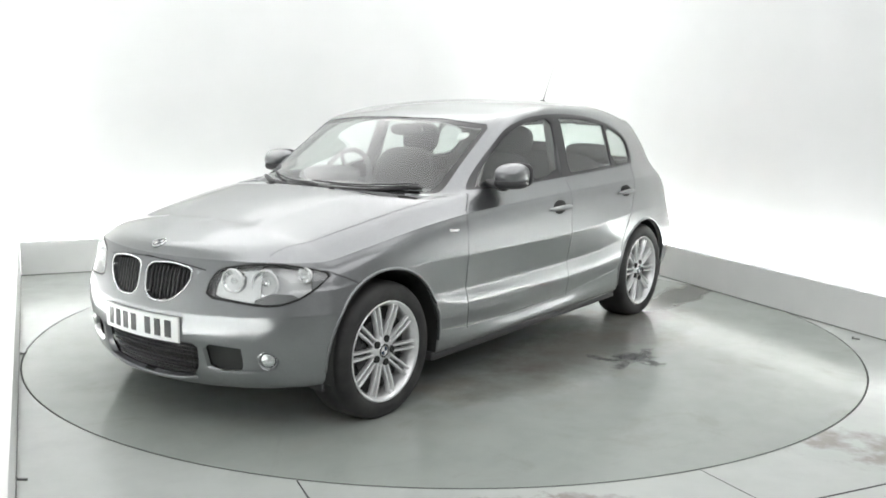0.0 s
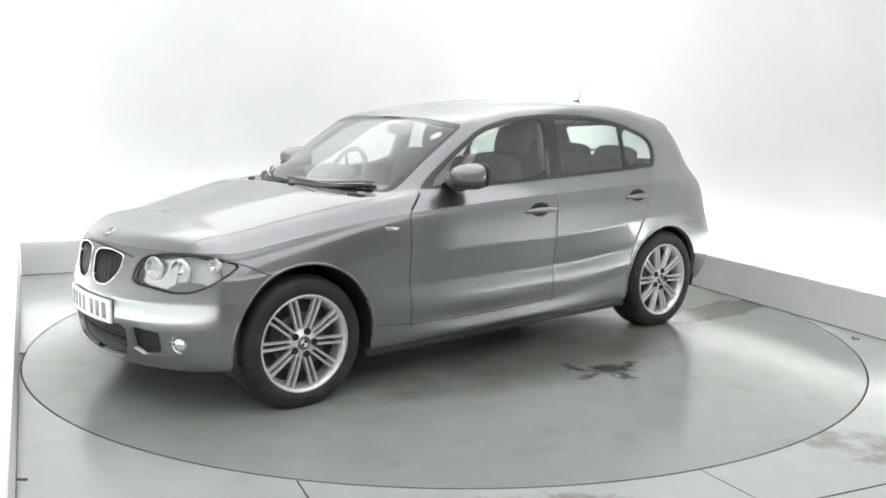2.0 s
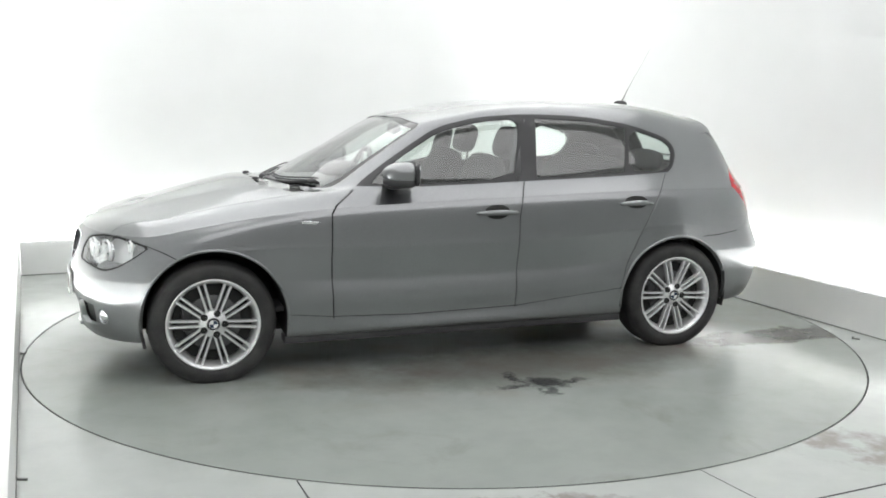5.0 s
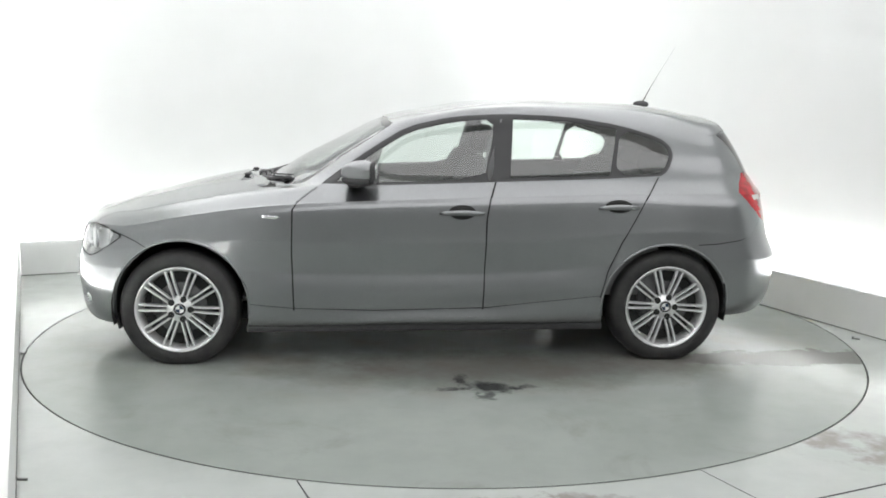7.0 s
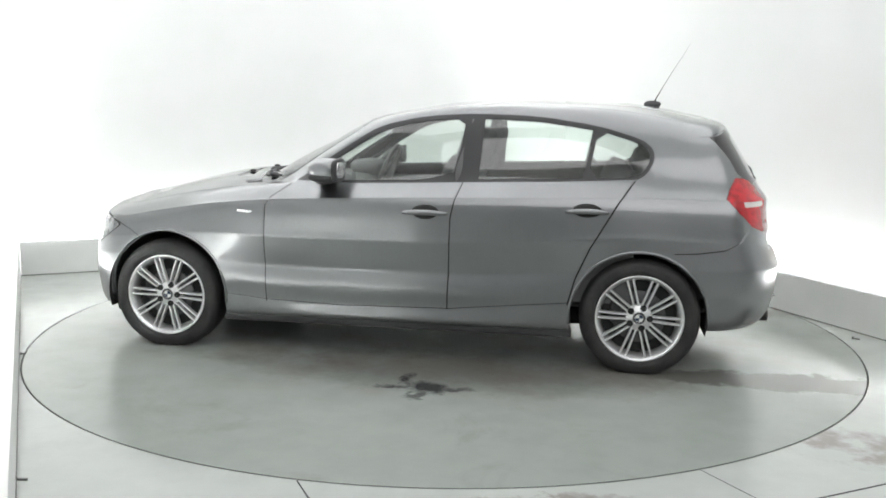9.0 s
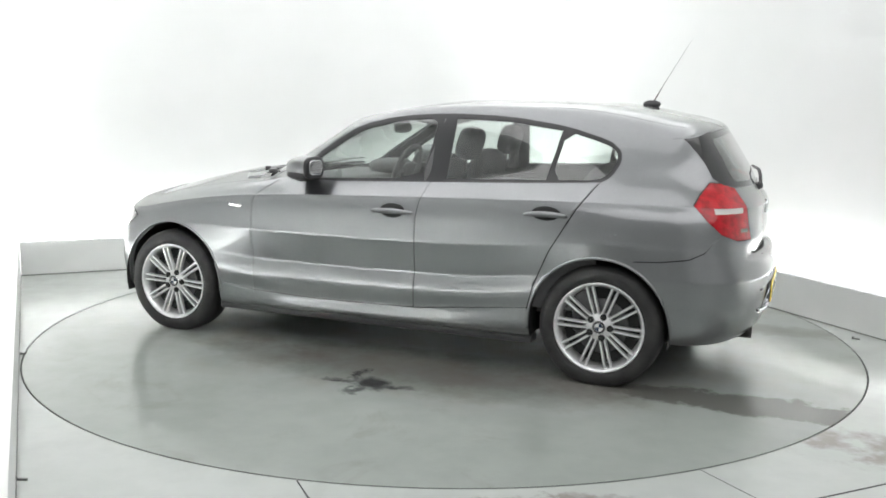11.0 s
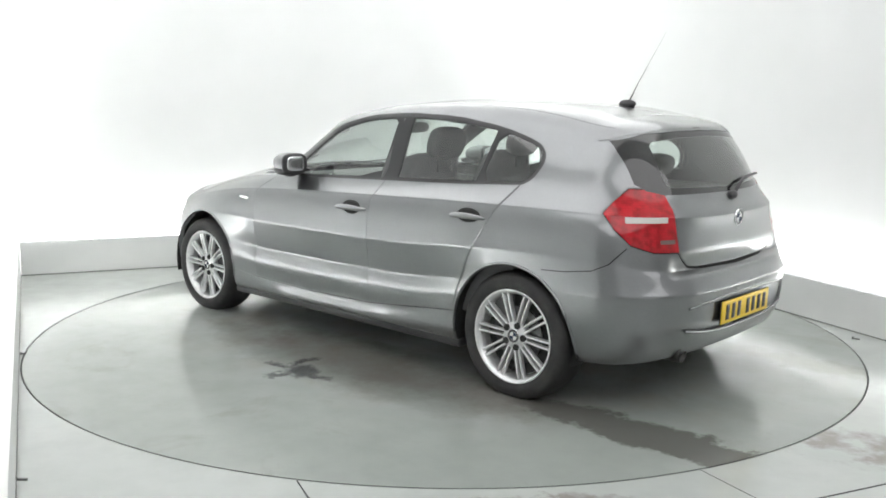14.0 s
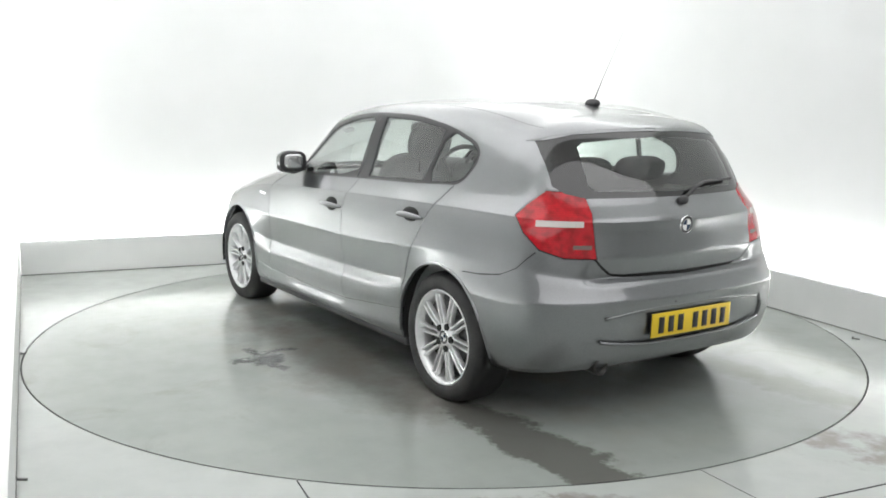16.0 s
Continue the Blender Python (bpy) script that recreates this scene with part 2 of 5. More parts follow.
def build_booth():
    o = KERB_W + TROUGH
    L, R, B = U_LEFT - o, U_RIGHT + o, V_BACK + o
    walls = [("wall_left", (L, -3.0), (L, B + 0.1), 1), ("wall_back", (L, B), (R, B), 1), ("wall_right", (R, B + 0.1), (R, -3.0), 1)]
    for name, a, b, side in walls:
        ob = slab(name, a, b, 0, CEIL, 0.1, M_WALL, side)
        tagged(ob, "smooth white painted studio wall", "wall", kind="structure")
    kerbs = [("kerb_left", (U_LEFT + 0.040, -3.0), (U_LEFT - 0.037, V_BACK + KERB_W), 1), ("kerb_back", (U_LEFT - 0.034, V_BACK), (U_RIGHT - 0.002, V_BACK), 1),
             ("kerb_right", (U_RIGHT, V_BACK + KERB_W), (U_RIGHT, -3.0), 1)]
    for name, a, b, side in kerbs:
        ob = slab(name, a, b, 0, KERB_H, KERB_W, M_KERB, side)
        tagged(ob, "low grey painted kerb along the wall", "kerb", kind="structure")
    # dark sealant line where each kerb meets the floor
    for name, a, b in (("kerb_sealant_left", (U_LEFT + 0.044, -3.0), (U_LEFT - 0.033, V_BACK - 0.004)), ("kerb_sealant_back", (U_LEFT - 0.033, V_BACK - 0.004), (U_RIGHT - 0.004, V_BACK - 0.004)),
                       ("kerb_sealant_right", (U_RIGHT - 0.004, V_BACK - 0.004), (U_RIGHT - 0.004, -3.0))):
        tagged(slab(name, a, b, 0.0, 0.006, 0.0035, M_SEALANT, 1), "thin grey sealant line at the foot of the kerb", "sealant", kind="structure")
    h = (TROUGH * 0.5)
    strips = [("strip_light", (U_LEFT - KERB_W - h, -2.9), (U_LEFT - KERB_W - h, V_BACK)), ("strip_light", (U_LEFT, V_BACK + KERB_W + h), (U_RIGHT, V_BACK + KERB_W + h)),
              ("strip_light", (U_RIGHT + KERB_W + h, V_BACK), (U_RIGHT + KERB_W + h, -2.9))]
    for name, a, b in strips:
        ob = slab(name, a, b, 0.05, 0.10, 0.05, M_STRIP, 1)
        tagged(ob, "white glowing strip light behind the kerb", "strip light", group="strip lights behind the kerb")
    pts = [uv(L - 0.1, -3.0, CEIL), uv(R + 0.1, -3.0, CEIL), uv(R + 0.1, B + 0.1, CEIL), uv(L - 0.1, B + 0.1, CEIL)]
    top = [Vector((p.x, p.y, CEIL + 0.1)) for p in pts]
    ob = mesh_ob("ceiling", pts + top, [(0, 3, 2, 1), (4, 5, 6, 7), (0, 1, 5, 4), (1, 2, 6, 5), (2, 3, 7, 6), (3, 0, 4, 7)], M_WALL)
    tagged(ob, "white painted booth ceiling", "ceiling", kind="structure")
    # unseen hall added round the open front of the booth, to bounce light onto the car
    hl, hr, hb, ht = -4.6, 4.6, -7.4, 3.6
    for name, a, b in (("wall_unseen_left", (hl, hb), (hl, 3.6)), ("wall_unseen_front", (hr, hb), (hl, hb)), ("wall_unseen_right", (hr, 3.6), (hr, hb)),
                       ("wall_unseen_back", (hl, 3.6), (hr, 3.6))):
        tagged(slab(name, a, b, 0, ht, 0.1, M_HALL, 1), "plain grey plastered wall of the added, unseen hall", "wall", kind="structure")
    pts = [uv(hl - 0.1, hb - 0.1, ht), uv(hr + 0.1, hb - 0.1, ht), uv(hr + 0.1, 3.7, ht), uv(hl - 0.1, 3.7, ht)]
    top = [Vector((p.x, p.y, ht + 0.1)) for p in pts]
    ob = mesh_ob("ceiling_unseen", pts + top, [(0, 3, 2, 1), (4, 5, 6, 7), (0, 1, 5, 4), (1, 2, 6, 5), (2, 3, 7, 6), (3, 0, 4, 7)], M_HALL)
    tagged(ob, "plain grey ceiling of the added, unseen hall", "ceiling", kind="structure")


build_booth()


def lathe_bm0(profile, segs):
    """Turn a profile of (radius, height) round the upright axis."""
    bm = bmesh.new()
    rings = [[bm.verts.new((r * math.cos(2 * math.pi * k / segs), r * math.sin(2 * math.pi * k / segs), z)) for k in range(segs)] for r, z in profile]
    for ra, rb in zip(rings, rings[1:]):
        for k in range(segs):
            bm.faces.new((ra[k], ra[(k + 1) % segs], rb[(k + 1) % segs], rb[k]))
    bmesh.ops.recalc_face_normals(bm, faces=bm.faces)
    return bm


def build_turntable():
    bm = bmesh.new()
    bmesh.ops.create_cone(bm, cap_ends=True, segments=192, radius1=DISC_R, radius2=DISC_R, depth=0.025)
    bmesh.ops.translate(bm, vec=(0, 0, -0.0125), verts=bm.verts)
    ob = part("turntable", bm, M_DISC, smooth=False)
    part("edge_trim", lathe_bm0([(DISC_R - .004, .0002), (DISC_R - .0035, .0008), (DISC_R - .0005, .0008), (DISC_R, -.002)], 192), M_DARK, ob, "dark steel edge of the turntable", smooth=False)
    return tagged(ob, "round grey-green painted turntable with oily stains", "turntable")


turntable = build_turntable()


M_CATCH = material("worn_catch_steel", rough=0.45, metal=0.6, base=(0.16, 0.165, 0.16))


def floor_catch(place, turn, size):
    bm = box_bm((size, size * 0.22, 0.008), (0, 0, 0.004), 0.002)
    ob = part("floor_catch", bm, M_CATCH, None, smooth=False, m=pose(place[0], place[1], 0.0, 0, 0, turn))
    knob = bmesh.new()
    bmesh.ops.create_cone(knob, cap_ends=True, segments=14, radius1=size * .17, radius2=size * .13, depth=0.014)
    part("knob", knob, M_CATCH, ob, m=pose(-size * 0.42, 0, 0.009))
    return tagged(ob, "small dark steel catch on the floor by the kerb", "floor catch", group="floor catches")


for place, turn, size in (((2.554, -0.167), -25, 0.045), ((-1.575, -2.44), 0, 0.05), ((-2.34, -0.767), 60, 0.035)):
    floor_catch(place, turn, size)


# ------------------------------------------------------------------ car materials
def make_paint():
    """Mid-grey metallic lacquer: fine flakes under a clear coat, with faint dust and swirl marks."""
    m = material("grey_metallic_paint", rough=0.30, metal=0.92, base=(0.22, 0.225, 0.23))
    nt, b = nodes_of(m)
    b.inputs["Coat Weight"].default_value = 1.0
    b.inputs["Coat IOR"].default_value = 1.75
    flake = add_node(nt, "ShaderNodeTexVoronoi", Scale=900.0)
    tc = nt.nodes.new("ShaderNodeTexCoord")
    nt.links.new(tc.outputs["Object"], flake.inputs["Vector"])
    big = noise_tex(nt, 1.3, 3, vec=tc.outputs["Object"])
    c1 = ramp(nt, flake.outputs["Color"], [(0.1, (0.176, 0.182, 0.189)), (0.9, (0.264, 0.272, 0.281))]).outputs[0]
    c2 = ramp(nt, big.outputs[0], [(0.3, (0.93, 0.93, 0.93)), (0.7, (1.04, 1.04, 1.04))]).outputs[0]
    nt.links.new(mix_rgb(nt, 1.0, c1, c2, "MULTIPLY"), b.inputs["Base Color"])
    dust = noise_tex(nt, 14, 6, 0.7, vec=tc.outputs["Object"])
    r = ramp(nt, dust.outputs[0], [(0.35, (0.02, 0.02, 0.02)), (0.75, (0.09, 0.09, 0.09))]).outputs[0]
    nt.links.new(r, b.inputs["Coat Roughness"])
    return m


def make_glass(name, tint, gloss=1.0, ior=1.5):
    """A thin pane: clear with a tint, and a Fresnel gloss."""
    m = bpy.data.materials.new(name)
    m.use_nodes = True
    nt = m.node_tree
    nt.nodes.clear()
    out = nt.nodes.new("ShaderNodeOutputMaterial")
    tr = nt.nodes.new("ShaderNodeBsdfTransparent")
    tr.inputs[0].default_value = (*tint, 1)
    gl = nt.nodes.new("ShaderNodeBsdfGlossy")
    gl.inputs["Roughness"].default_value = 0.02
    lw = nt.nodes.new("ShaderNodeLayerWeight")
    lw.inputs[0].default_value = 0.5
    mx = nt.nodes.new("ShaderNodeMixShader")
    f0 = ((ior - 1) / (ior + 1)) ** 2
    face = math_node(nt, "ADD", math_node(nt, "MULTIPLY", math_node(nt, "POWER", lw.outputs["Facing"], 5.0), 1 - f0), f0)
    both = math_node(nt, "DIVIDE", math_node(nt, "MULTIPLY", face, 2.0), math_node(nt, "ADD", face, 1.0))
    fac = math_node(nt, "MULTIPLY", both, gloss, clamp=True)
    nt.links.new(fac, mx.inputs[0])
    nt.links.new(tr.outputs[0], mx.inputs[1])
    nt.links.new(gl.outputs[0], mx.inputs[2])
    nt.links.new(mx.outputs[0], out.inputs[0])
    return m


def make_rubber():
    m = material("tyre_rubber", rough=0.62, base=(0.022, 0.022, 0.023))
    nt, b = nodes_of(m)
    n1, n2 = noise_tex(nt, 9, 5), noise_tex(nt, 120, 3)
    c = ramp(nt, n1.outputs[0], [(0.35, (0.014, 0.014, 0.015)), (0.75, (0.038, 0.037, 0.036))])
    nt.links.new(c.outputs[0], b.inputs["Base Color"])
    add_bump(nt, b, n2.outputs[0], 0.15, 0.001)
    return m


def make_cloth():
    m = material("seat_cloth", rough=0.9, base=(0.03, 0.031, 0.034))
    nt, b = nodes_of(m)
    n1, n2 = noise_tex(nt, 7, 3), noise_tex(nt, 140, 2)
    c = ramp(nt, n1.outputs[0], [(0.3, (0.045, 0.046, 0.049)), (0.7, (0.075, 0.076, 0.080))])
    nt.links.new(c.outputs[0], b.inputs["Base Color"])
    add_bump(nt, b, n2.outputs[0], 0.12, 0.001)
    return m


def make_alloy():
    m = material("silver_alloy", rough=0.30, metal=0.65, base=(0.78, 0.785, 0.79))
    nt, b = nodes_of(m)
    n1 = noise_tex(nt, 30, 4)
    c = ramp(nt, n1.outputs[0], [(0.3, (0.72, 0.725, 0.73)), (0.7, (0.84, 0.845, 0.85))])
    nt.links.new(c.outputs[0], b.inputs["Base Color"])
    b.inputs["Coat Weight"].default_value = 0.6
    return m


def make_red_lens():
    m = material("red_lamp_lens", rough=0.12, base=(0.55, 0.012, 0.02))
    nt, b = nodes_of(m)
    b.inputs["Coat Weight"].default_value = 0.25
    tc = nt.nodes.new("ShaderNodeTexCoord")
    w = nt.nodes.new("ShaderNodeTexWave")
    w.inputs["Scale"].default_value = 45
    w.bands_direction = "Z"
    nt.links.new(tc.outputs["Object"], w.inputs["Vector"])
    c = ramp(nt, w.outputs[0], [(0.2, (0.46, 0.006, 0.014)), (0.8, (0.56, 0.008, 0.018))])
    cells = ramp(nt, noise_tex(nt, 24, 3, vec=tc.outputs["Object"]).outputs[0], [(0.36, (0.55, 0.5, 0.5)), (0.6, (1, 1, 1))])
    nt.links.new(mix_rgb(nt, 1.0, c.outputs[0], cells.outputs[0], "MULTIPLY"), b.inputs["Base Color"])
    return m


M_PAINT = make_paint()
M_GLASS = make_glass("window_glass", (0.82, 0.88, 0.85), 1.22, 1.7)
M_SCREEN = make_glass("windscreen_glass", (0.84, 0.90, 0.87), 1.22, 1.62)
M_LENS = make_glass("clear_lens", (0.95, 0.96, 0.96), 1.3)
M_RUBBER, M_CLOTH, M_ALLOY, M_REDLENS = make_rubber(), make_cloth(), make_alloy(), make_red_lens()
M_TRIM = material("black_trim", rough=0.30, base=(0.034, 0.034, 0.036))
M_FRIT = material("black_glass_band", rough=0.03, base=(0.012, 0.012, 0.013), IOR=1.75)
M_MATT = material("black_plastic", rough=0.5, base=(0.042, 0.042, 0.044))
M_CHROME = material("chrome", rough=0.08, metal=1.0, base=(0.86, 0.87, 0.88))
M_REFLECTOR = material("lamp_reflector", rough=0.16, metal=1.0, base=(0.92, 0.925, 0.93))
M_BEZEL = material("lamp_bezel", rough=0.20, metal=0.10, base=(0.86, 0.865, 0.87))
M_LAMPGREY = material("lamp_mask_grey", rough=0.32, metal=0.4, base=(0.22, 0.224, 0.23))
M_CABIN = material("dark_cabin_plastic", rough=0.75, base=(0.14, 0.14, 0.143))
M_LINER = material("pale_headliner", rough=0.9, base=(0.42, 0.42, 0.40))
M_STEEL = material("brake_steel", rough=0.4, metal=1.0, base=(0.13, 0.13, 0.132))
M_PIPE = material("sooty_steel", rough=0.45, metal=0.9, base=(0.06, 0.059, 0.057))
M_PLATE_W = material("white_plate", rough=0.35, base=(0.80, 0.81, 0.80))
M_PLATE_Y = material("yellow_plate", rough=0.35, base=(0.82, 0.58, 0.03))
M_INK = material("plate_ink", rough=0.4, base=(0.015, 0.015, 0.015))
M_BLUE = material("badge_blue", rough=0.2, base=(0.035, 0.055, 0.095))
M_WHITELENS = material("white_lamp_lens", rough=0.15, base=(0.62, 0.60, 0.57))
M_SMOKE = material("smoked_lower_lens", rough=0.2, base=(0.20, 0.15, 0.14))

# ------------------------------------------------------------------ car body surface
# Each line runs along the car at one level: (x, y, z) knots on the flank, then the nose and tail where it meets the middle.
LEVELS = [
    ([(1.6, .75, .215), (.97, .80, .202), (-.97, .80, .206), (-1.6, .76, .235)], (1.90, .178), (-2.00, .27)),
    ([(1.6, .805, .228), (1.0, .845, .222), (0, .862, .232), (-1, .850, .228), (-1.6, .81, .250)], (1.985, .194), (-2.065, .285)),
    ([(1.6, .835, .34), (1.0, .864, .335), (.3, .850, .292), (-.3, .850, .302), (-.95, .866, .362), (-1.33, .878, .38), (-1.6, .858, .39)], (2.02, .33), (-2.106, .385)),
    ([(1.6, .843, .43), (1.0, .870, .42), (.3, .861, .385), (-.3, .861, .39), (-1.0, .874, .44), (-1.33, .886, .46), (-1.6, .868, .47)], (2.035, .42), (-2.116, .465)),
    ([(1.6, .840, .53), (1.33, .870, .54), (1.0, .862, .52), (.6, .846, .50), (0, .844, .50), (-.6, .847, .51), (-1.0, .866, .545), (-1.33, .888, .565), (-1.6, .868, .57)], (2.028, .51), (-2.118, .572)),
    ([(1.6, .815, .63), (1.33, .852, .665), (1.0, .864, .68), (.6, .868, .67), (0, .871, .67), (-.6, .872, .68), (-1.0, .878, .71), (-1.33, .878, .73), (-1.6, .846, .72)], (2.008, .60), (-2.076, .655)),
    ([(1.6, .785, .705), (1.33, .828, .755), (1.0, .846, .805), (.7, .853, .832), (0, .856, .86), (-.6, .857, .872), (-1.0, .854, .88), (-1.33, .844, .885), (-1.6, .817, .875)], (1.988, .69), (-2.054, .80)),
    ([(1.6, .757, .742), (1.33, .803, .795), (1.0, .828, .845), (.7, .838, .872), (0, .841, .900), (-.6, .841, .918), (-1.0, .838, .928), (-1.33, .824, .932), (-1.6, .790, .93)], (1.962, .742), (-2.048, .905)),
    ([(1.6, .675, .785), (1.33, .71, .846), (1.0, .742, .902), (.8, .755, .932), (.6, .765, .953), (-.3, .776, .996), (-1.0, .778, 1.013), (-1.3, .765, 1.022), (-1.6, .724, 1.02)], (1.915, .775), (-1.995, 1.0)),
    ([(1.6, .57, .813), (1.33, .605, .876), (1.05, .635, .926), (.9, .655, .943), (.7, .70, .953), (.6, .722, .972), (.48, .722, 1.015), (.3, .722, 1.075), (.1, .722, 1.13), (-.4, .722, 1.165), (-1.0, .715, 1.16), (-1.3, .703, 1.145), (-1.6, .672, 1.13)], (1.85, .797), (-1.94, 1.10)),
    ([(1.6, .45, .832), (1.33, .48, .898), (1.05, .54, .947), (.9, .60, .951), (.7, .652, .962), (.6, .672, 1.0), (.48, .68, 1.06), (.3, .672, 1.175), (.11, .658, 1.29), (-.14, .645, 1.343), (-.42, .640, 1.362), (-.77, .638, 1.355), (-1.09, .634, 1.325), (-1.32, .624, 1.292), (-1.6, .60, 1.25)], (1.79, .813), (-1.87, 1.21)),
    ([(1.6, .31, .847), (1.33, .33, .917), (1.05, .44, .962), (.92, .54, .952), (.7, .606, .987), (.5, .622, 1.10), (.3, .604, 1.228), (.15, .588, 1.315), (0, .574, 1.348), (-.3, .565, 1.388), (-.66, .56, 1.401), (-1.1, .555, 1.391), (-1.46, .542, 1.345), (-1.6, .53, 1.315)], (1.735, .829), (-1.80, 1.312)),
    ([(1.6, .16, .857), (1.33, .17, .929), (1.05, .24, .978), (.93, .32, .963), (.7, .355, 1.062), (.5, .36, 1.165), (.3, .355, 1.28), (.2, .35, 1.325), (.1, .345, 1.350), (0, .34, 1.366), (-.3, .33, 1.408), (-.66, .325, 1.424), (-1.1, .32, 1.424), (-1.46, .31, 1.39), (-1.6, .30, 1.360)], (1.68, .842), (-1.725, 1.338)),
    ([(1.6, 0, .862), (1.33, 0, .934), (1.05, 0, .984), (.96, 0, .968), (.7, 0, 1.10), (.5, 0, 1.20), (.3, 0, 1.302), (.2, 0, 1.340), (.1, 0, 1.362), (0, 0, 1.376), (-.3, 0, 1.418), (-.66, 0, 1.433), (-1.1, 0, 1.434), (-1.46, 0, 1.403), (-1.6, 0, 1.372)], (1.63, .850), (-1.65, 1.358)),
]
NOSE_N = [1.9, 1.9, 1.9, 1.9, 1.9, 1.85, 1.8, 1.8, 1.8, 1.9, 2, 2, 2, 2]
TAIL_N = [3.0, 3.0, 3.1, 3.1, 3.1, 2.9, 2.75, 2.6, 2.5, 2.5, 2.5, 2.4, 2.2, 2]


def pchip(xk, yk, x):
    """Shape-keeping cubic through the knots."""
    xk, yk = np.asarray(xk, float), np.asarray(yk, float)
    h, d = np.diff(xk), np.diff(yk) / np.diff(xk)
    m = np.zeros(len(xk))
    m[0], m[-1] = d[0], d[-1]
    for i in range(1, len(xk) - 1):
        if d[i - 1] * d[i] > 0:
            w1, w2 = 2 * h[i] + h[i - 1], h[i] + 2 * h[i - 1]
            m[i] = (w1 + w2) / (w1 / d[i - 1] + w2 / d[i])
    k = np.clip(np.searchsorted(xk, x) - 1, 0, len(h) - 1)
    t = (x - xk[k]) / h[k]
    return ((1 + 2 * t) * (1 - t) ** 2 * yk[k] + t * (1 - t) ** 2 * h[k] * m[k]
            + t * t * (3 - 2 * t) * yk[k + 1] + t * t * (t - 1) * h[k] * m[k + 1])


def natural_spline(tk, pk, t):
    """Natural cubic spline through points pk (n, 3) at tk."""
    n = len(tk)
    h = np.diff(tk)
    a, r = np.zeros((n, n)), np.zeros((n, 3))
    a[0, 0] = a[-1, -1] = 1
    for i in range(1, n - 1):
        a[i, i - 1], a[i, i], a[i, i + 1] = h[i - 1], 2 * (h[i - 1] + h[i]), h[i]
        r[i] = 6 * ((pk[i + 1] - pk[i]) / h[i] - (pk[i] - pk[i - 1]) / h[i - 1])
    mm = np.linalg.solve(a, r)
    k = np.clip(np.searchsorted(tk, t) - 1, 0, n - 2)
    u, v, hh = (tk[k + 1] - t)[:, None], (t - tk[k])[:, None], h[k][:, None]
    return (mm[k] * u ** 3 + mm[k + 1] * v ** 3) / (6 * hh) + (pk[k] / hh - mm[k] * hh / 6) * u + (pk[k + 1] / hh - mm[k + 1] * hh / 6) * v


ROW_STEPS = {6: 6, 8: 6, 9: 8, 10: 6, 13: 7}          # finer rows over the tailgate


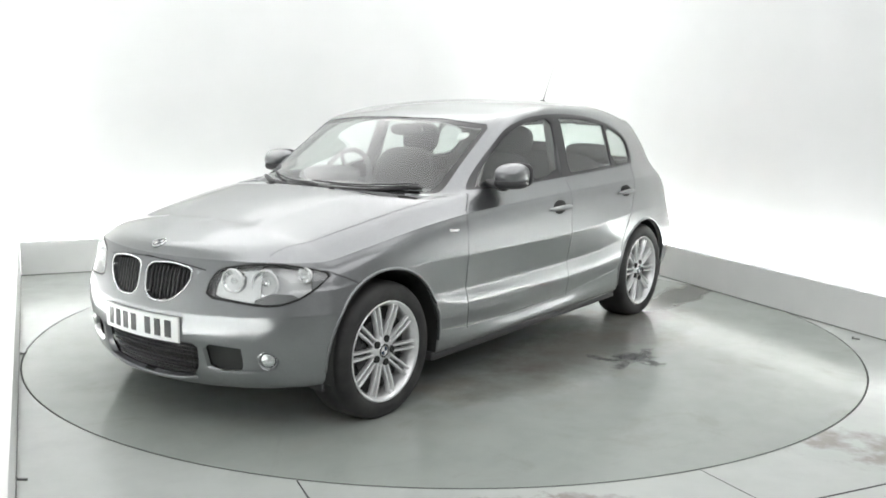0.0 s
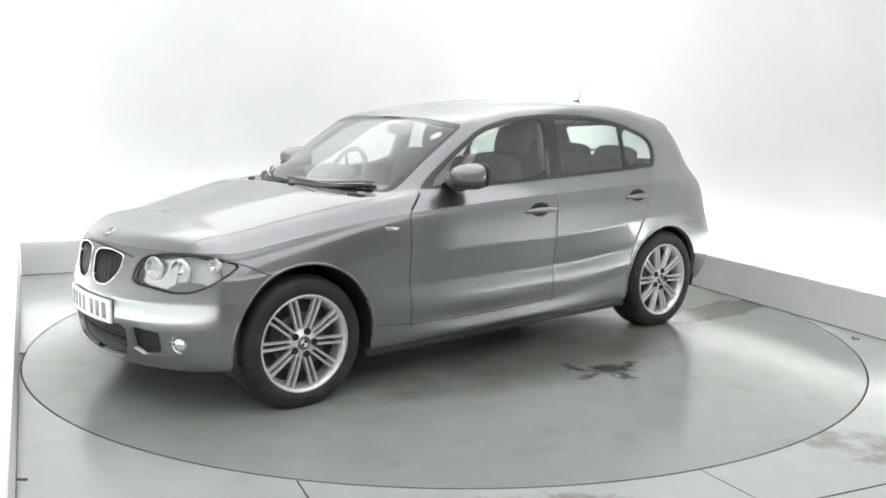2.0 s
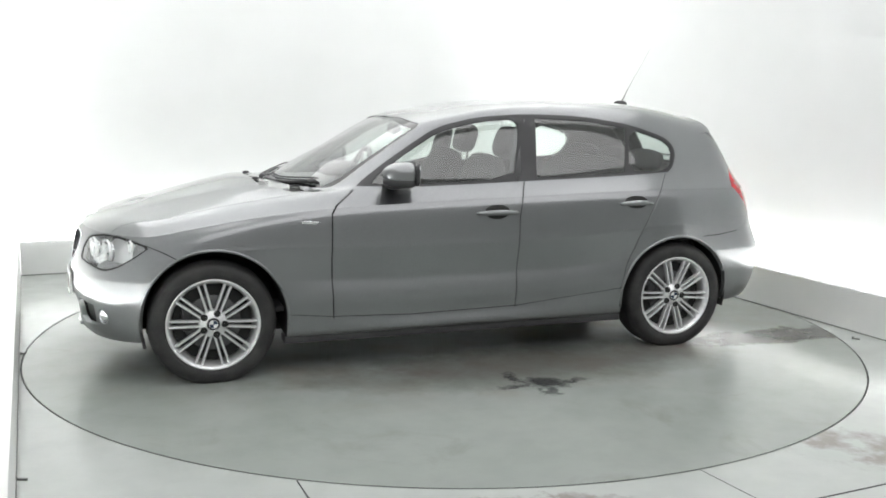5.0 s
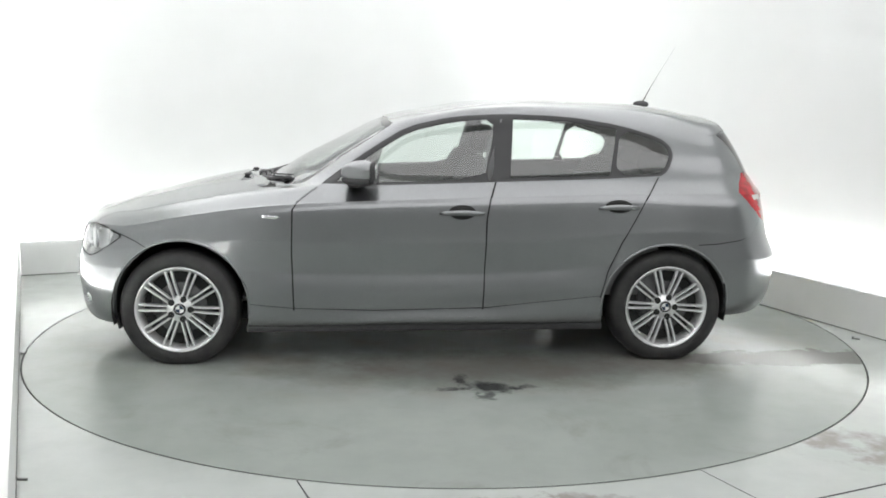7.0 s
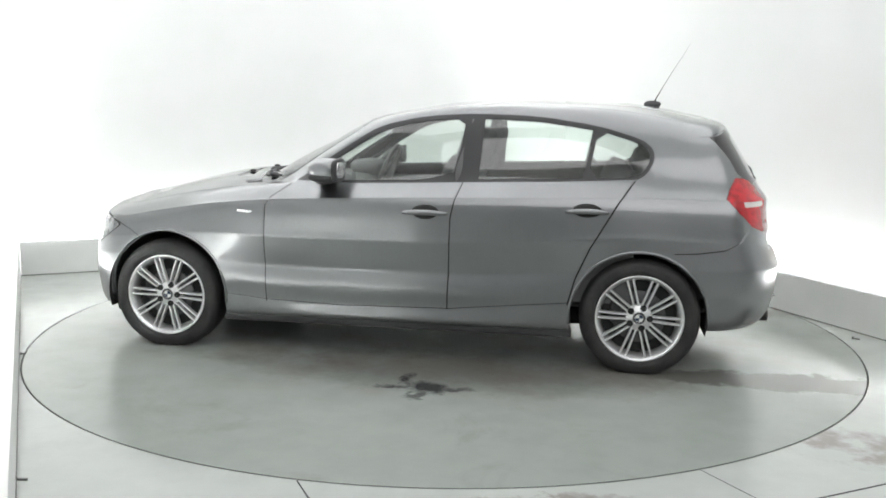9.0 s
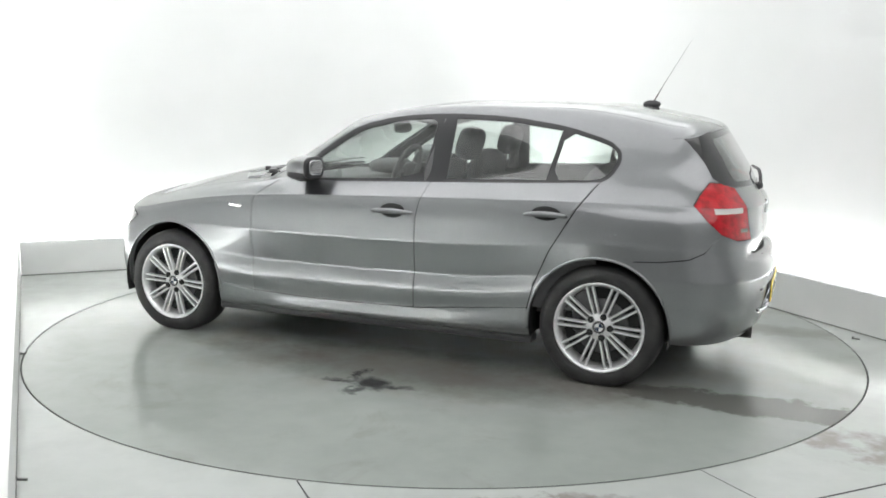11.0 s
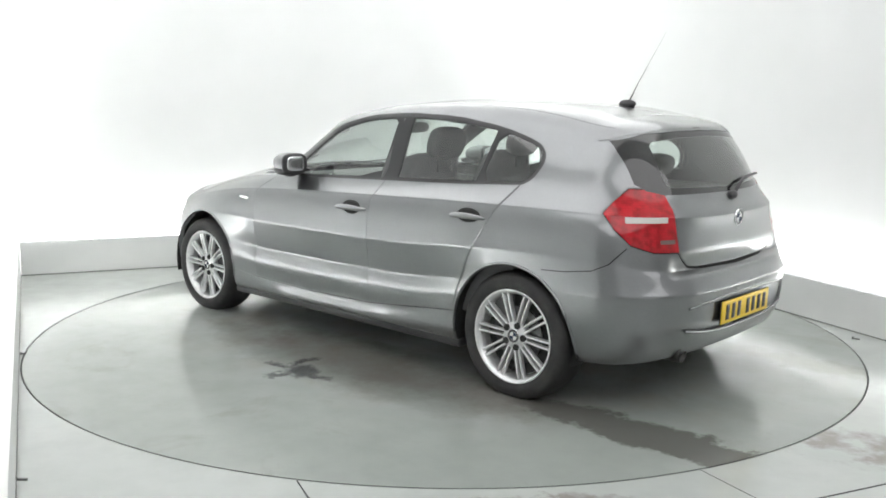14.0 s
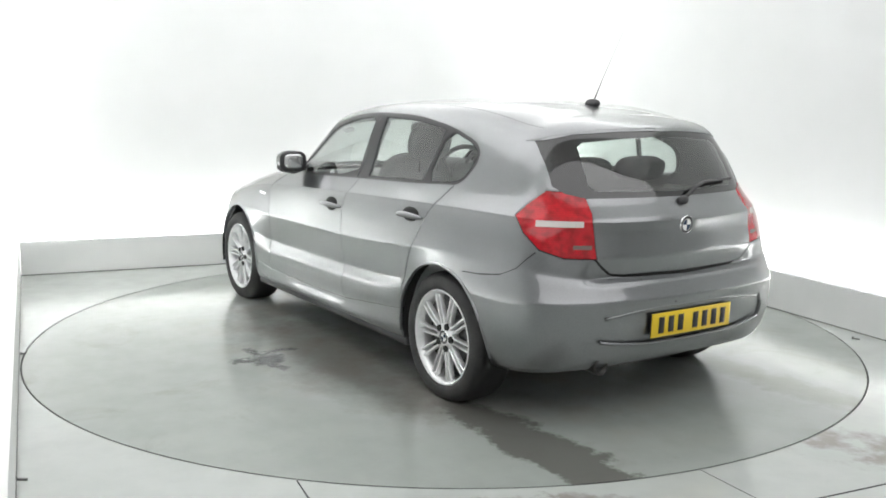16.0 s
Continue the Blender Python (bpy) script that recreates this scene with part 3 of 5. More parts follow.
def body_grid():
    """Points and normals of the left half: grid[column][row]."""
    xs = np.concatenate([np.linspace(1.6, 1.1, 20, endpoint=False), np.linspace(1.1, 0.0, 60, endpoint=False), np.linspace(0.0, -1.6, 56)])
    phi = np.radians(np.linspace(0, 90, 34)[1:])
    lines = []
    for (knots, nose, tail), pn, qn in zip(LEVELS, NOSE_N, TAIL_N):
        k = np.array(sorted(knots))
        y, z = pchip(k[:, 0], k[:, 1], xs), pchip(k[:, 0], k[:, 2], xs)
        flank = np.stack([xs, y, z], 1)

        def wrap(x0, y0, z0, end, n):
            c, s = np.maximum(np.cos(phi), 0), np.sin(phi)
            yy = y0 * c ** (2 / n)
            xx = x0 + (end[0] - x0) * s ** (2 / n)
            f = (phi / (np.pi / 2))
            f = f * f * (3 - 2 * f)
            return np.stack([xx, yy, z0 + (end[1] - z0) * f], 1)
        front = wrap(xs[0], y[0], z[0], nose, pn)[::-1]
        back = wrap(xs[-1], y[-1], z[-1], tail, qn)
        full = np.concatenate([front, flank, back])
        full[0, 1] = full[-1, 1] = 0
        # even out the line, ends kept
        ker = np.exp(-0.5 * (np.arange(-5, 6) / 1.8) ** 2)
        ker /= ker.sum()
        mirror = lambda a: np.concatenate([a[5:0:-1] * (1, -1, 1), a, a[-2:-7:-1] * (1, -1, 1)])
        pad = mirror(full)
        full = np.stack([np.convolve(pad[:, i], ker, "valid") for i in range(3)], 1)
        full[0, 1] = full[-1, 1] = 0
        lines.append(full)
    # tighten the shoulder line and the swage above the sill
    tight = []
    for i, ln in enumerate(lines):
        for k, share in ((7, .11), (4, .20), (5, .18)):
            if i == k:
                tight.append(ln + (lines[i - 1] - ln) * share)
        tight.append(ln)
        for k, share in ((7, .09), (4, .20), (5, .18)):
            if i == k:
                tight.append(ln + (lines[i + 1] - ln) * share)
    for i, ln in enumerate(tight):
        if i >= len(tight) - 4:
            ln[:, 2] += .012 * np.exp(-((ln[:, 0] + .55) / .55) ** 2) * np.clip((ln[:, 2] - 1.2) / .1, 0, 1)
    lines = np.array(tight)                       # level, column, xyz
    cols = []
    for c in range(lines.shape[1]):
        p = lines[:, c]
        t = np.concatenate([[0], np.cumsum(np.sqrt(np.maximum(np.linalg.norm(np.diff(p, axis=0), axis=1), 1e-4)))])
        tt = np.concatenate([np.linspace(t[i], t[i + 1], ROW_STEPS.get(i, 4), endpoint=False) for i in range(len(t) - 1)] + [[t[-1]]])
        cols.append(natural_spline(t, p, tt))
    g = np.array(cols)
    g[:, -1, 1] = 0
    g[0, :, 1] = g[-1, :, 1] = 0
    # the tailgate's creases: a ledge under the window, and the foot tucked in over the bumper
    x, y, z = g[..., 0], g[..., 1], g[..., 2]
    back = np.clip((-1.90 - x) / .08, 0, 1) * np.clip((.60 - y) / .10, 0, 1)
    foot = np.interp(z, [.650, .668, .748, .762], [0, .034, .003, 0])
    ledge = np.interp(z, [.86, .928, .975], [0, .009, 0])
    shelf = np.interp(z, [.54, .590, .640, .655], [0, .005, .007, 0])
    g[..., 0] += back * (foot - ledge - shelf)
    # two soft creases along the bonnet
    ridge = np.interp(x, [.98, 1.6], [.44, .30])
    near = np.clip((x - .98) / .10, 0, 1) * np.clip((1.74 - x) / .12, 0, 1) * (z > .74)
    g[..., 2] += near * .006 * np.exp(-np.abs(y - ridge) / .05)
    du, dv = np.gradient(g, axis=0), np.gradient(g, axis=1)
    nrm = np.cross(du, dv)
    ln = np.linalg.norm(nrm, axis=2, keepdims=True)
    nrm = nrm / np.maximum(ln, 1e-9)
    mid = np.array((0, 0, 0.6))
    if (nrm * (g - mid)).sum() < 0:
        nrm = -nrm
    for edge in (nrm[0], nrm[-1], nrm[:, -1]):
        edge[:, 1] = 0
    nrm /= np.maximum(np.linalg.norm(nrm, axis=2, keepdims=True), 1e-9)
    return g, nrm


# faces are lists of (x, y, z, nx, ny, nz); cutting keeps the smooth normals
def body_faces():
    g, n = body_grid()
    v = np.concatenate([g, n], 2)
    out = []
    for i in range(v.shape[0] - 1):
        for j in range(v.shape[1] - 1):
            q = [tuple(v[i, j]), tuple(v[i + 1, j]), tuple(v[i + 1, j + 1]), tuple(v[i, j + 1])]
            out.append(q)
    return out


def centre(f):
    k = len(f)
    return [sum(p[i] for p in f) / k for i in range(6)]


R2 = math.sqrt(0.5)
VIEWS = {"side": lambda p: (p[0], p[2]), "front": lambda p: (p[1], p[2]), "top": lambda p: (p[0], p[1]),
         "nose": lambda p: ((p[1] - p[0]) * R2, p[2]), "tail": lambda p: ((p[1] + p[0]) * R2, p[2])}


def cut(faces, view, poly, where):
    """Split the faces that where() allows along a convex outline seen in a view: (inside, outside)."""
    f2 = VIEWS[view]
    area = sum(a[0] * b[1] - b[0] * a[1] for a, b in zip(poly, poly[1:] + poly[:1]))
    if area < 0:
        poly = poly[::-1]
    x0, x1 = min(p[0] for p in poly), max(p[0] for p in poly)
    z0, z1 = min(p[1] for p in poly), max(p[1] for p in poly)
    sides = list(zip(poly, poly[1:] + poly[:1]))
    inside, outside = [], []
    for f in faces:
        ps = [f2(p) for p in f]
        if (max(p[0] for p in ps) <= x0 or min(p[0] for p in ps) >= x1 or max(p[1] for p in ps) <= z0
                or min(p[1] for p in ps) >= z1 or not where(centre(f))):
            outside.append(f)
            continue
        rest, pieces = f, []
        for a, b in sides:
            ex, ez = b[0] - a[0], b[1] - a[1]
            d = [ex * (q[1] - a[1]) - ez * (q[0] - a[0]) for q in (f2(p) for p in rest)]
            if min(d) >= -1e-9:
                continue
            if max(d) <= 1e-9:
                pieces.append(rest)
                rest = None
                break
            ins, outs = [], []
            for i in range(len(rest)):
                p, q, dp, dq = rest[i], rest[(i + 1) % len(rest)], d[i], d[(i + 1) % len(rest)]
                (ins if dp >= 0 else outs).append(p)
                if dp * dq < 0:
                    t = dp / (dp - dq)
                    r = tuple(u + (w - u) * t for u, w in zip(p, q))
                    ins.append(r)
                    outs.append(r)
            if len(outs) > 2:
                pieces.append(outs)
            rest = ins
            if len(rest) < 3:
                rest = None
                break
        if rest is None:
            outside.append(f)
        else:
            inside.append(rest)
            outside.extend(pieces)
    return inside, outside


def groove(faces, view, line, where, width=0.006):
    """Take a thin strip along a line out of the faces."""
    for (ax, az), (bx, bz) in zip(line, line[1:]):
        dx, dz = bx - ax, bz - az
        ln = math.hypot(dx, dz)
        nx, nz, ex, ez = -dz / ln * width / 2, dx / ln * width / 2, dx / ln * width * 0.45, dz / ln * width * 0.45
        poly = [(ax - ex + nx, az - ez + nz), (bx + ex + nx, bz + ez + nz), (bx + ex - nx, bz + ez - nz), (ax - ex - nx, az - ez - nz)]
        faces = cut(faces, view, poly, where)[1]
    return faces


def shell(name, faces, mat, parent, label="", sides=("left",), depth=0.0, rim=0.0):
    """Mesh from cut faces; sides: left, right or both in one. depth: pushed in along the normals. rim: edges turned in by that much."""
    idx, verts, normals, polys = {}, [], [], []
    for s in sides:
        sy = 1 if s == "left" else -1
        for f in faces:
            ids = []
            for p in f:
                key = (round(p[0], 5), round(p[1] * sy, 5), round(p[2], 5))
                if key not in idx:
                    idx[key] = len(verts)
                    verts.append((p[0] - p[3] * depth, (p[1] - p[4] * depth) * sy, p[2] - p[5] * depth))
                    normals.append((p[3], p[4] * sy, p[5]))
                k = idx[key]
                if not ids or (ids[-1] != k and ids[0] != k):
                    ids.append(k)
            if len(ids) > 2:
                polys.append(ids if sy > 0 else ids[::-1])
    if rim > 0:
        count = {}
        for ids in polys:
            for a, b in zip(ids, ids[1:] + ids[:1]):
                count[(a, b)] = count.get((a, b), 0) + 1
        edges = [(a, b) for (a, b) in count if (b, a) not in count]
        low = {}
        for a, b in edges:
            for k in (a, b):
                if k not in low and abs(verts[k][1]) > 1e-4:
                    low[k] = len(verts)
                    v, n = verts[k], normals[k]
                    verts.append(tuple(v[i] - n[i] * rim for i in range(3)))
                    normals.append(n)
            if a in low and b in low:
                polys.append([b, a, low[a], low[b]])
    me = bpy.data.meshes.new(name)
    me.from_pydata(verts, [], polys)
    me.validate()
    me.materials.append(mat)
    me.shade_smooth()
    nn = [n if n is not None else (0, 0, 0) for n in normals]
    if len(me.vertices) == len(nn):
        me.normals_split_custom_set_from_vertices([Vector(n).normalized() if any(n) else Vector((0, 0, 0)) for n in nn])
    ob = new(name, me)
    ob.parent = parent
    if label:
        ob["label"] = label
    return ob


def orient(faces):
    """Wind the faces so that they look outwards."""
    out = []
    for f in faces:
        a, b, c = (Vector(f[i][:3]) for i in (0, 1, 2))
        n = (b - a).cross(c - a)
        if len(f) > 3:
            n += (c - a).cross(Vector(f[3][:3]) - a)
        m = centre(f)
        out.append(f if n.dot(Vector(m[3:6])) >= 0 else f[::-1])
    return out


car = new("car")
tagged(car, "mid-grey metallic five-door hatchback parked on the turntable", "car")

F = orient(body_faces())
side_face = lambda c: c[1] > 0.5 and abs(c[4]) > 0.25
DLO = [(.60, .957), (-1.286, 1.022), (-1.345, 1.055), (-1.385, 1.13), (-1.378, 1.185), (-1.32, 1.235), (-1.09, 1.303), (-.767, 1.350),
       (-.418, 1.359), (-.136, 1.341), (.112, 1.285), (.297, 1.17), (.483, 1.045)]
FRONT_PANE = [(.515, .976), (-.313, 1.006), (-.352, 1.18), (-.372, 1.335), (-.136, 1.318), (.10, 1.262), (.275, 1.157), (.44, 1.045)]
REAR_PANE = [(-.453, 1.012), (-1.010, 1.031), (-1.045, 1.18), (-1.065, 1.285), (-.767, 1.326), (-.475, 1.336)]
QUARTER_PANE = [(-1.036, 1.032), (-1.277, 1.038), (-1.334, 1.074), (-1.364, 1.14), (-1.357, 1.182), (-1.308, 1.220), (-1.088, 1.286)]
SCREEN = [(-.5, .978), (.40, .964), (.635, .952), (.652, .966), (.612, 1.28), (.585, 1.302), (.3, 1.328), (-.5, 1.335)]
REAR_GLASS = [(-.5, 1.002), (.50, 1.010), (.575, 1.03), (.61, 1.06), (.60, 1.20), (.588, 1.252), (.45, 1.284), (.2, 1.297), (-.5, 1.300)]
HEADLIGHT = [(-1.125, .591), (-1.105, .66), (-1.06, .712), (-.95, .733), (-.83, .740), (-.70, .727), (-.588, .697), (-.64, .652), (-.72, .602), (-.80, .574), (-.88, .568), (-1.0, .580)]
TAILLIGHT = [(-.709, .937), (-.76, .985), (-.835, 1.040), (-.92, 1.035), (-1.003, 1.012), (-1.035, .95), (-1.064, .758), (-.93, .766), (-.824, .80), (-.75, .87)]
KIDNEY = [(.020, .704), (.026, .588), (.055, .558), (.11, .547), (.19, .557), (.255, .606), (.284, .655), (.282, .702), (.15, .718)]
INTAKE = [(-.5, .375), (.312, .388), (.340, .37), (.333, .285), (.298, .228), (.15, .210), (-.5, .207)]
SIDE_INTAKE = [(.362, .394), (.56, .384), (.655, .372), (.688, .335), (.655, .285), (.38, .258)]


def rounded(poly, times=1):
    """Cut the corners of an outline, so that it runs in curves."""
    for _ in range(times):
        poly = [q for a, b in zip(poly, poly[1:] + poly[:1]) for q in ((a[0] * .8 + b[0] * .2, a[1] * .8 + b[1] * .2), (a[0] * .2 + b[0] * .8, a[1] * .2 + b[1] * .8))]
    return poly


KIDNEY, HEADLIGHT, QUARTER_PANE, DLO, TAILLIGHT = rounded(KIDNEY, 2), rounded(HEADLIGHT), rounded(QUARTER_PANE), rounded(DLO), list(TAILLIGHT)
FRONT_PANE, REAR_PANE, SIDE_INTAKE = rounded(FRONT_PANE), [p for p in REAR_PANE], rounded(SIDE_INTAKE)
front_face = lambda c: c[0] > 1.5 and c[3] > 0.15
inner = {}
inner["side_glass"], F = cut(F, "side", DLO, side_face)


def arch(cx, cz, r):
    pts = [(cx + r * math.cos(a), cz + r * math.sin(a)) for a in np.linspace(0, math.pi, 25)]
    return pts + [(cx - r, 0.05), (cx + r, 0.05)]


low_side = lambda c: c[1] > 0.45 and c[2] < 0.8
for a in (arch(1.32, .318, .356), arch(-1.325, .297, .358)):
    F = cut(F, "side", a, low_side)[1]
inner["windscreen"], F = cut(F, "front", SCREEN, lambda c: -0.1 < c[0] < 1.05 and c[2] > 0.94 and c[1] < 0.68)
inner["rear_glass"], F = cut(F, "front", REAR_GLASS, lambda c: c[0] < -1.6 and c[3] < -0.15)
inner["headlight"], F = cut(F, "nose", HEADLIGHT, lambda c: c[0] > 1.45)
inner["taillight"], F = cut(F, "tail", TAILLIGHT, lambda c: c[0] < -1.55)
inner["kidney"], F = cut(F, "front", KIDNEY, front_face)
inner["intake"], F = cut(F, "front", INTAKE, front_face)
REAR_PANEL = [(-.5, .372), (.46, .372), (.545, .40), (.565, .46), (.53, .512), (-.5, .528)]
inner["rear_panel"], F = cut(F, "front", REAR_PANEL, lambda c: c[0] < -1.8)
inner["side_intake"], F = cut(F, "front", SIDE_INTAKE, front_face)
BACKING = F

DOOR_FRONT = [(.723, .300), (.732, .60), (.727, .845), (.70, .885), (.60, .957)]
DOOR_MID = [(-.304, .300), (-.312, .60), (-.316, .80), (-.335, .90), (-.374, 1.0)]
DOOR_REAR = [(-1.284, 1.022), (-1.2, .905), (-1.063, .668), (-.99, .50), (-.955, .36)]
SKIRT = [(.985, .336), (.72, .309), (.3, .294), (-.32, .305), (-.975, .372)]
WING_BUMPER = [(1.64, .706), (1.56, .672), (1.49, .635)]
BUMPER_REAR = [(-1.50, .655), (-1.62, .660), (-1.76, .680), (-1.83, .715), (-1.885, .785)]
anyside = lambda c: c[1] > 0.45
for line in (DOOR_FRONT, DOOR_MID, DOOR_REAR):
    F = groove(F, "side", line, anyside, 0.009)
F = groove(F, "side", SKIRT, anyside, 0.006)
F = groove(F, "nose", HEADLIGHT + HEADLIGHT[:1], lambda c: c[0] > 1.45, 0.009)
F = groove(F, "tail", TAILLIGHT + TAILLIGHT[:1], lambda c: c[0] < -1.55, 0.012)
F = groove(F, "side", WING_BUMPER, anyside, 0.006)
F = groove(F, "side", BUMPER_REAR, anyside, 0.006)
BONNET_SIDE = [(1.84, .60), (1.77, .575), (1.60, .615), (1.33, .665), (1.0, .70), (.74, .725)]
F = groove(F, "top", BONNET_SIDE, lambda c: c[2] > 0.68 and c[0] > 0.6, 0.006)
F = groove(F, "front", [(-.01, .728), (.14, .724), (.26, .712), (.345, .700)], front_face, 0.006)
F = groove(F, "front", [(-.01, .985), (.40, .972), (.655, .947)], lambda c: .6 < c[0] < 1.05 and c[2] > .9, 0.008)
F = groove(F, "front", [(.605, 1.248), (.53, 1.276), (.3, 1.303), (-.01, 1.308)], lambda c: c[0] < -1.62, 0.004)
F = groove(F, "front", [(.520, .760), (.475, .715), (.43, .682), (.36, .672), (-.01, .664)], lambda c: c[0] < -1.8, 0.012)
F = groove(F, "top", [(.13, .592), (-.3, .572), (-1.1, .560), (-1.5, .545), (-1.66, .53)], lambda c: c[2] > 1.2, 0.005)


def line_at(line, z=None, x=None):
    """x on a line at height z, or z at x."""
    pts = sorted([(b, a) for a, b in line]) if z is not None else sorted(line)
    q = z if z is not None else x
    return float(np.interp(q, [p[0] for p in pts], [p[1] for p in pts]))


def panel_of(c):
    x, y, z, nx, ny, nz = c
    if x > 1.3 and z < (line_at(WING_BUMPER, x=x) if x < 1.64 else (.716 if y < .30 else .72)):
        return "front_bumper"
    if x < -1.3 and (z < line_at(BUMPER_REAR, x=x) if x > -1.885 else z < (.664 if y < .36 else line_at([(.36, .672), (.43, .682), (.475, .715), (.52, .76)], x=y))) and z < .79:
        return "rear_bumper"
    if z < line_at(SKIRT, x=x) and -1.1 < x < 1.1:
        return "side_skirt"
    if x > .60 and z > .69 and y < line_at(BONNET_SIDE, x=x) and nz > .3 and (x > .95 or z < line_at([(0, .985), (.4, .972), (.66, .946), (.74, .93)], x=y)):
        return "bonnet"
    if z > 1.2 and y < line_at([(.13, .592), (-.3, .572), (-1.1, .560), (-1.5, .545), (-1.66, .53)], x=x) and x < .3 and not (x < -1.62 and z < line_at([(.605, 1.248), (.53, 1.276), (.3, 1.303), (0, 1.308)], x=y)):
        return "roof"
    if x < -1.6 and (nx < -.35) and y < .66 and z > .66 and (z < .90 and y < .53 or z >= .90 and y < .62):
        return "tailgate"
    if z < 1.03 and x < line_at(DOOR_FRONT, z=z) and y > .5:
        if x > line_at(DOOR_MID, z=z):
            return "front_door"
        if x > line_at(DOOR_REAR, z=z):
            return "rear_door"
    if x > .55 and z < 1.0 and y > .45 and z < line_at([(.6, .955), (.8, .95), (1.0, .95), (2, .95)], x=x):
        return "front_wing"
    return "body_side"


PANELS = {}
for f in F:
    PANELS.setdefault(panel_of(centre(f)), []).append(f)
whole = ("left", "right")
for name in ("front_bumper", "bonnet", "roof", "tailgate", "rear_bumper"):
    PANELS[name + "_ob"] = shell(name, PANELS[name], M_PAINT, car, sides=whole, rim=0.024 if "bumper" in name else 0.012)
DOORS = {}
for s in ("left", "right"):
    for name in ("front_wing", "front_door", "rear_door", "body_side", "side_skirt"):
        DOORS[name, s] = shell(name, PANELS[name], M_PAINT, car, sides=(s,), rim=0.012)
shell("plate_recess", inner["rear_panel"], M_PAINT, PANELS["rear_bumper_ob"], "recessed number plate panel", sides=whole, depth=0.012)
shell("inner_shell", BACKING, M_DARK, car, "dark steel under the panels", sides=whole, depth=0.014)

# windows
left = inner["side_glass"]
fp, left = cut(left, "side", FRONT_PANE, anyside)
rp, left = cut(left, "side", REAR_PANE, anyside)
qp, left = cut(left, "side", QUARTER_PANE, anyside)
for s in ("left", "right"):
    shell("window_frame", left, M_TRIM, DOORS["front_door", s], "glossy black window surround", sides=(s,), depth=0.002, rim=0.02)
    for nm, fs, host in (("window_pane", fp, "front_door"), ("window_pane", rp, "rear_door"), ("window_pane", qp, "rear_door")):
        shell(nm, fs, M_GLASS, DOORS[host, s], sides=(s,), depth=0.008).visible_shadow = False
scr_in, scr_edge = cut(inner["windscreen"], "front", [(-.01, .992), (.38, .980), (.618, .972), (.590, 1.276), (.3, 1.312), (-.01, 1.319)], lambda c: True)
shell("windscreen", scr_in, M_SCREEN, car, "clear raked windscreen", sides=whole, depth=0.004).visible_shadow = False
shell("windscreen_edge", scr_edge, M_FRIT, car, "black windscreen edge band", sides=whole, depth=0.004, rim=0.01)
rg_in, rg_edge = cut(inner["rear_glass"], "front", [(-.01, 1.03), (.44, 1.04), (.47, 1.07), (.455, 1.23), (.42, 1.252), (.2, 1.268), (-.01, 1.272)], lambda c: True)
shell("rear_window", rg_in, M_GLASS, PANELS["tailgate_ob"], "clear rear window", sides=whole, depth=0.004).visible_shadow = False
shell("rear_window_edge", rg_edge, M_FRIT, PANELS["tailgate_ob"], "black rear window edge band", sides=whole, depth=0.004, rim=0.01)
HEADLAMPS = {}
mid_u, mid_v = -.86, .655
lens_area, seal_ring = cut(inner["headlight"], "nose", [(mid_u + (u - mid_u) * .976, mid_v + (v - mid_v) * .94) for u, v in HEADLIGHT], lambda c: True)
for s in ("left", "right"):
    lamp = HEADLAMPS[s] = shell("headlight", inner["headlight"], M_BEZEL, car, "clear headlight with silver housing and round reflectors", sides=(s,), depth=0.05)
    shell("seal", seal_ring, M_DARK, lamp, "black rubber headlight seal", sides=(s,), depth=0.001, rim=0.008)
    shell("lens", lens_area, M_LENS, lamp, "clear headlight cover", sides=(s,), depth=0.003, rim=0.01).visible_shadow = False


# ------------------------------------------------------------------ car fittings
from_faces = orient(BACKING + [f for k in inner for f in inner[k]])


def surface_tree():
    from mathutils.bvhtree import BVHTree
    vs, ps = [], []
    for f in from_faces:
        ps.append(list(range(len(vs), len(vs) + len(f))))
        vs += [Vector(p[:3]) for p in f]
    return BVHTree.FromPolygons(vs, ps)


TREE = surface_tree()


def on_front(y, z, lift=0.0):
    p, n, _, _ = TREE.ray_cast(Vector((3, abs(y), z)), Vector((-1, 0, 0)))
    p = Vector((p.x + n.x * lift, p.y + n.y * lift, p.z + n.z * lift))
    return Vector((p.x, p.y if y >= 0 else -p.y, p.z))


def on_rear(y, z, lift=0.0):
    p, n, _, _ = TREE.ray_cast(Vector((-3, abs(y), z)), Vector((1, 0, 0)))
    p = p + n * lift
    return Vector((p.x, p.y if y >= 0 else -p.y, p.z))


def on_side(x, z, lift=0.0):
    p, n, _, _ = TREE.ray_cast(Vector((x, 2, z)), Vector((0, -1, 0)))
    return p + n * lift


def on_top(x, y, lift=0.0):
    p, n, _, _ = TREE.ray_cast(Vector((x, abs(y), 2)), Vector((0, 0, -1)))
    p = p + n * lift
    return Vector((p.x, p.y if y >= 0 else -p.y, p.z))


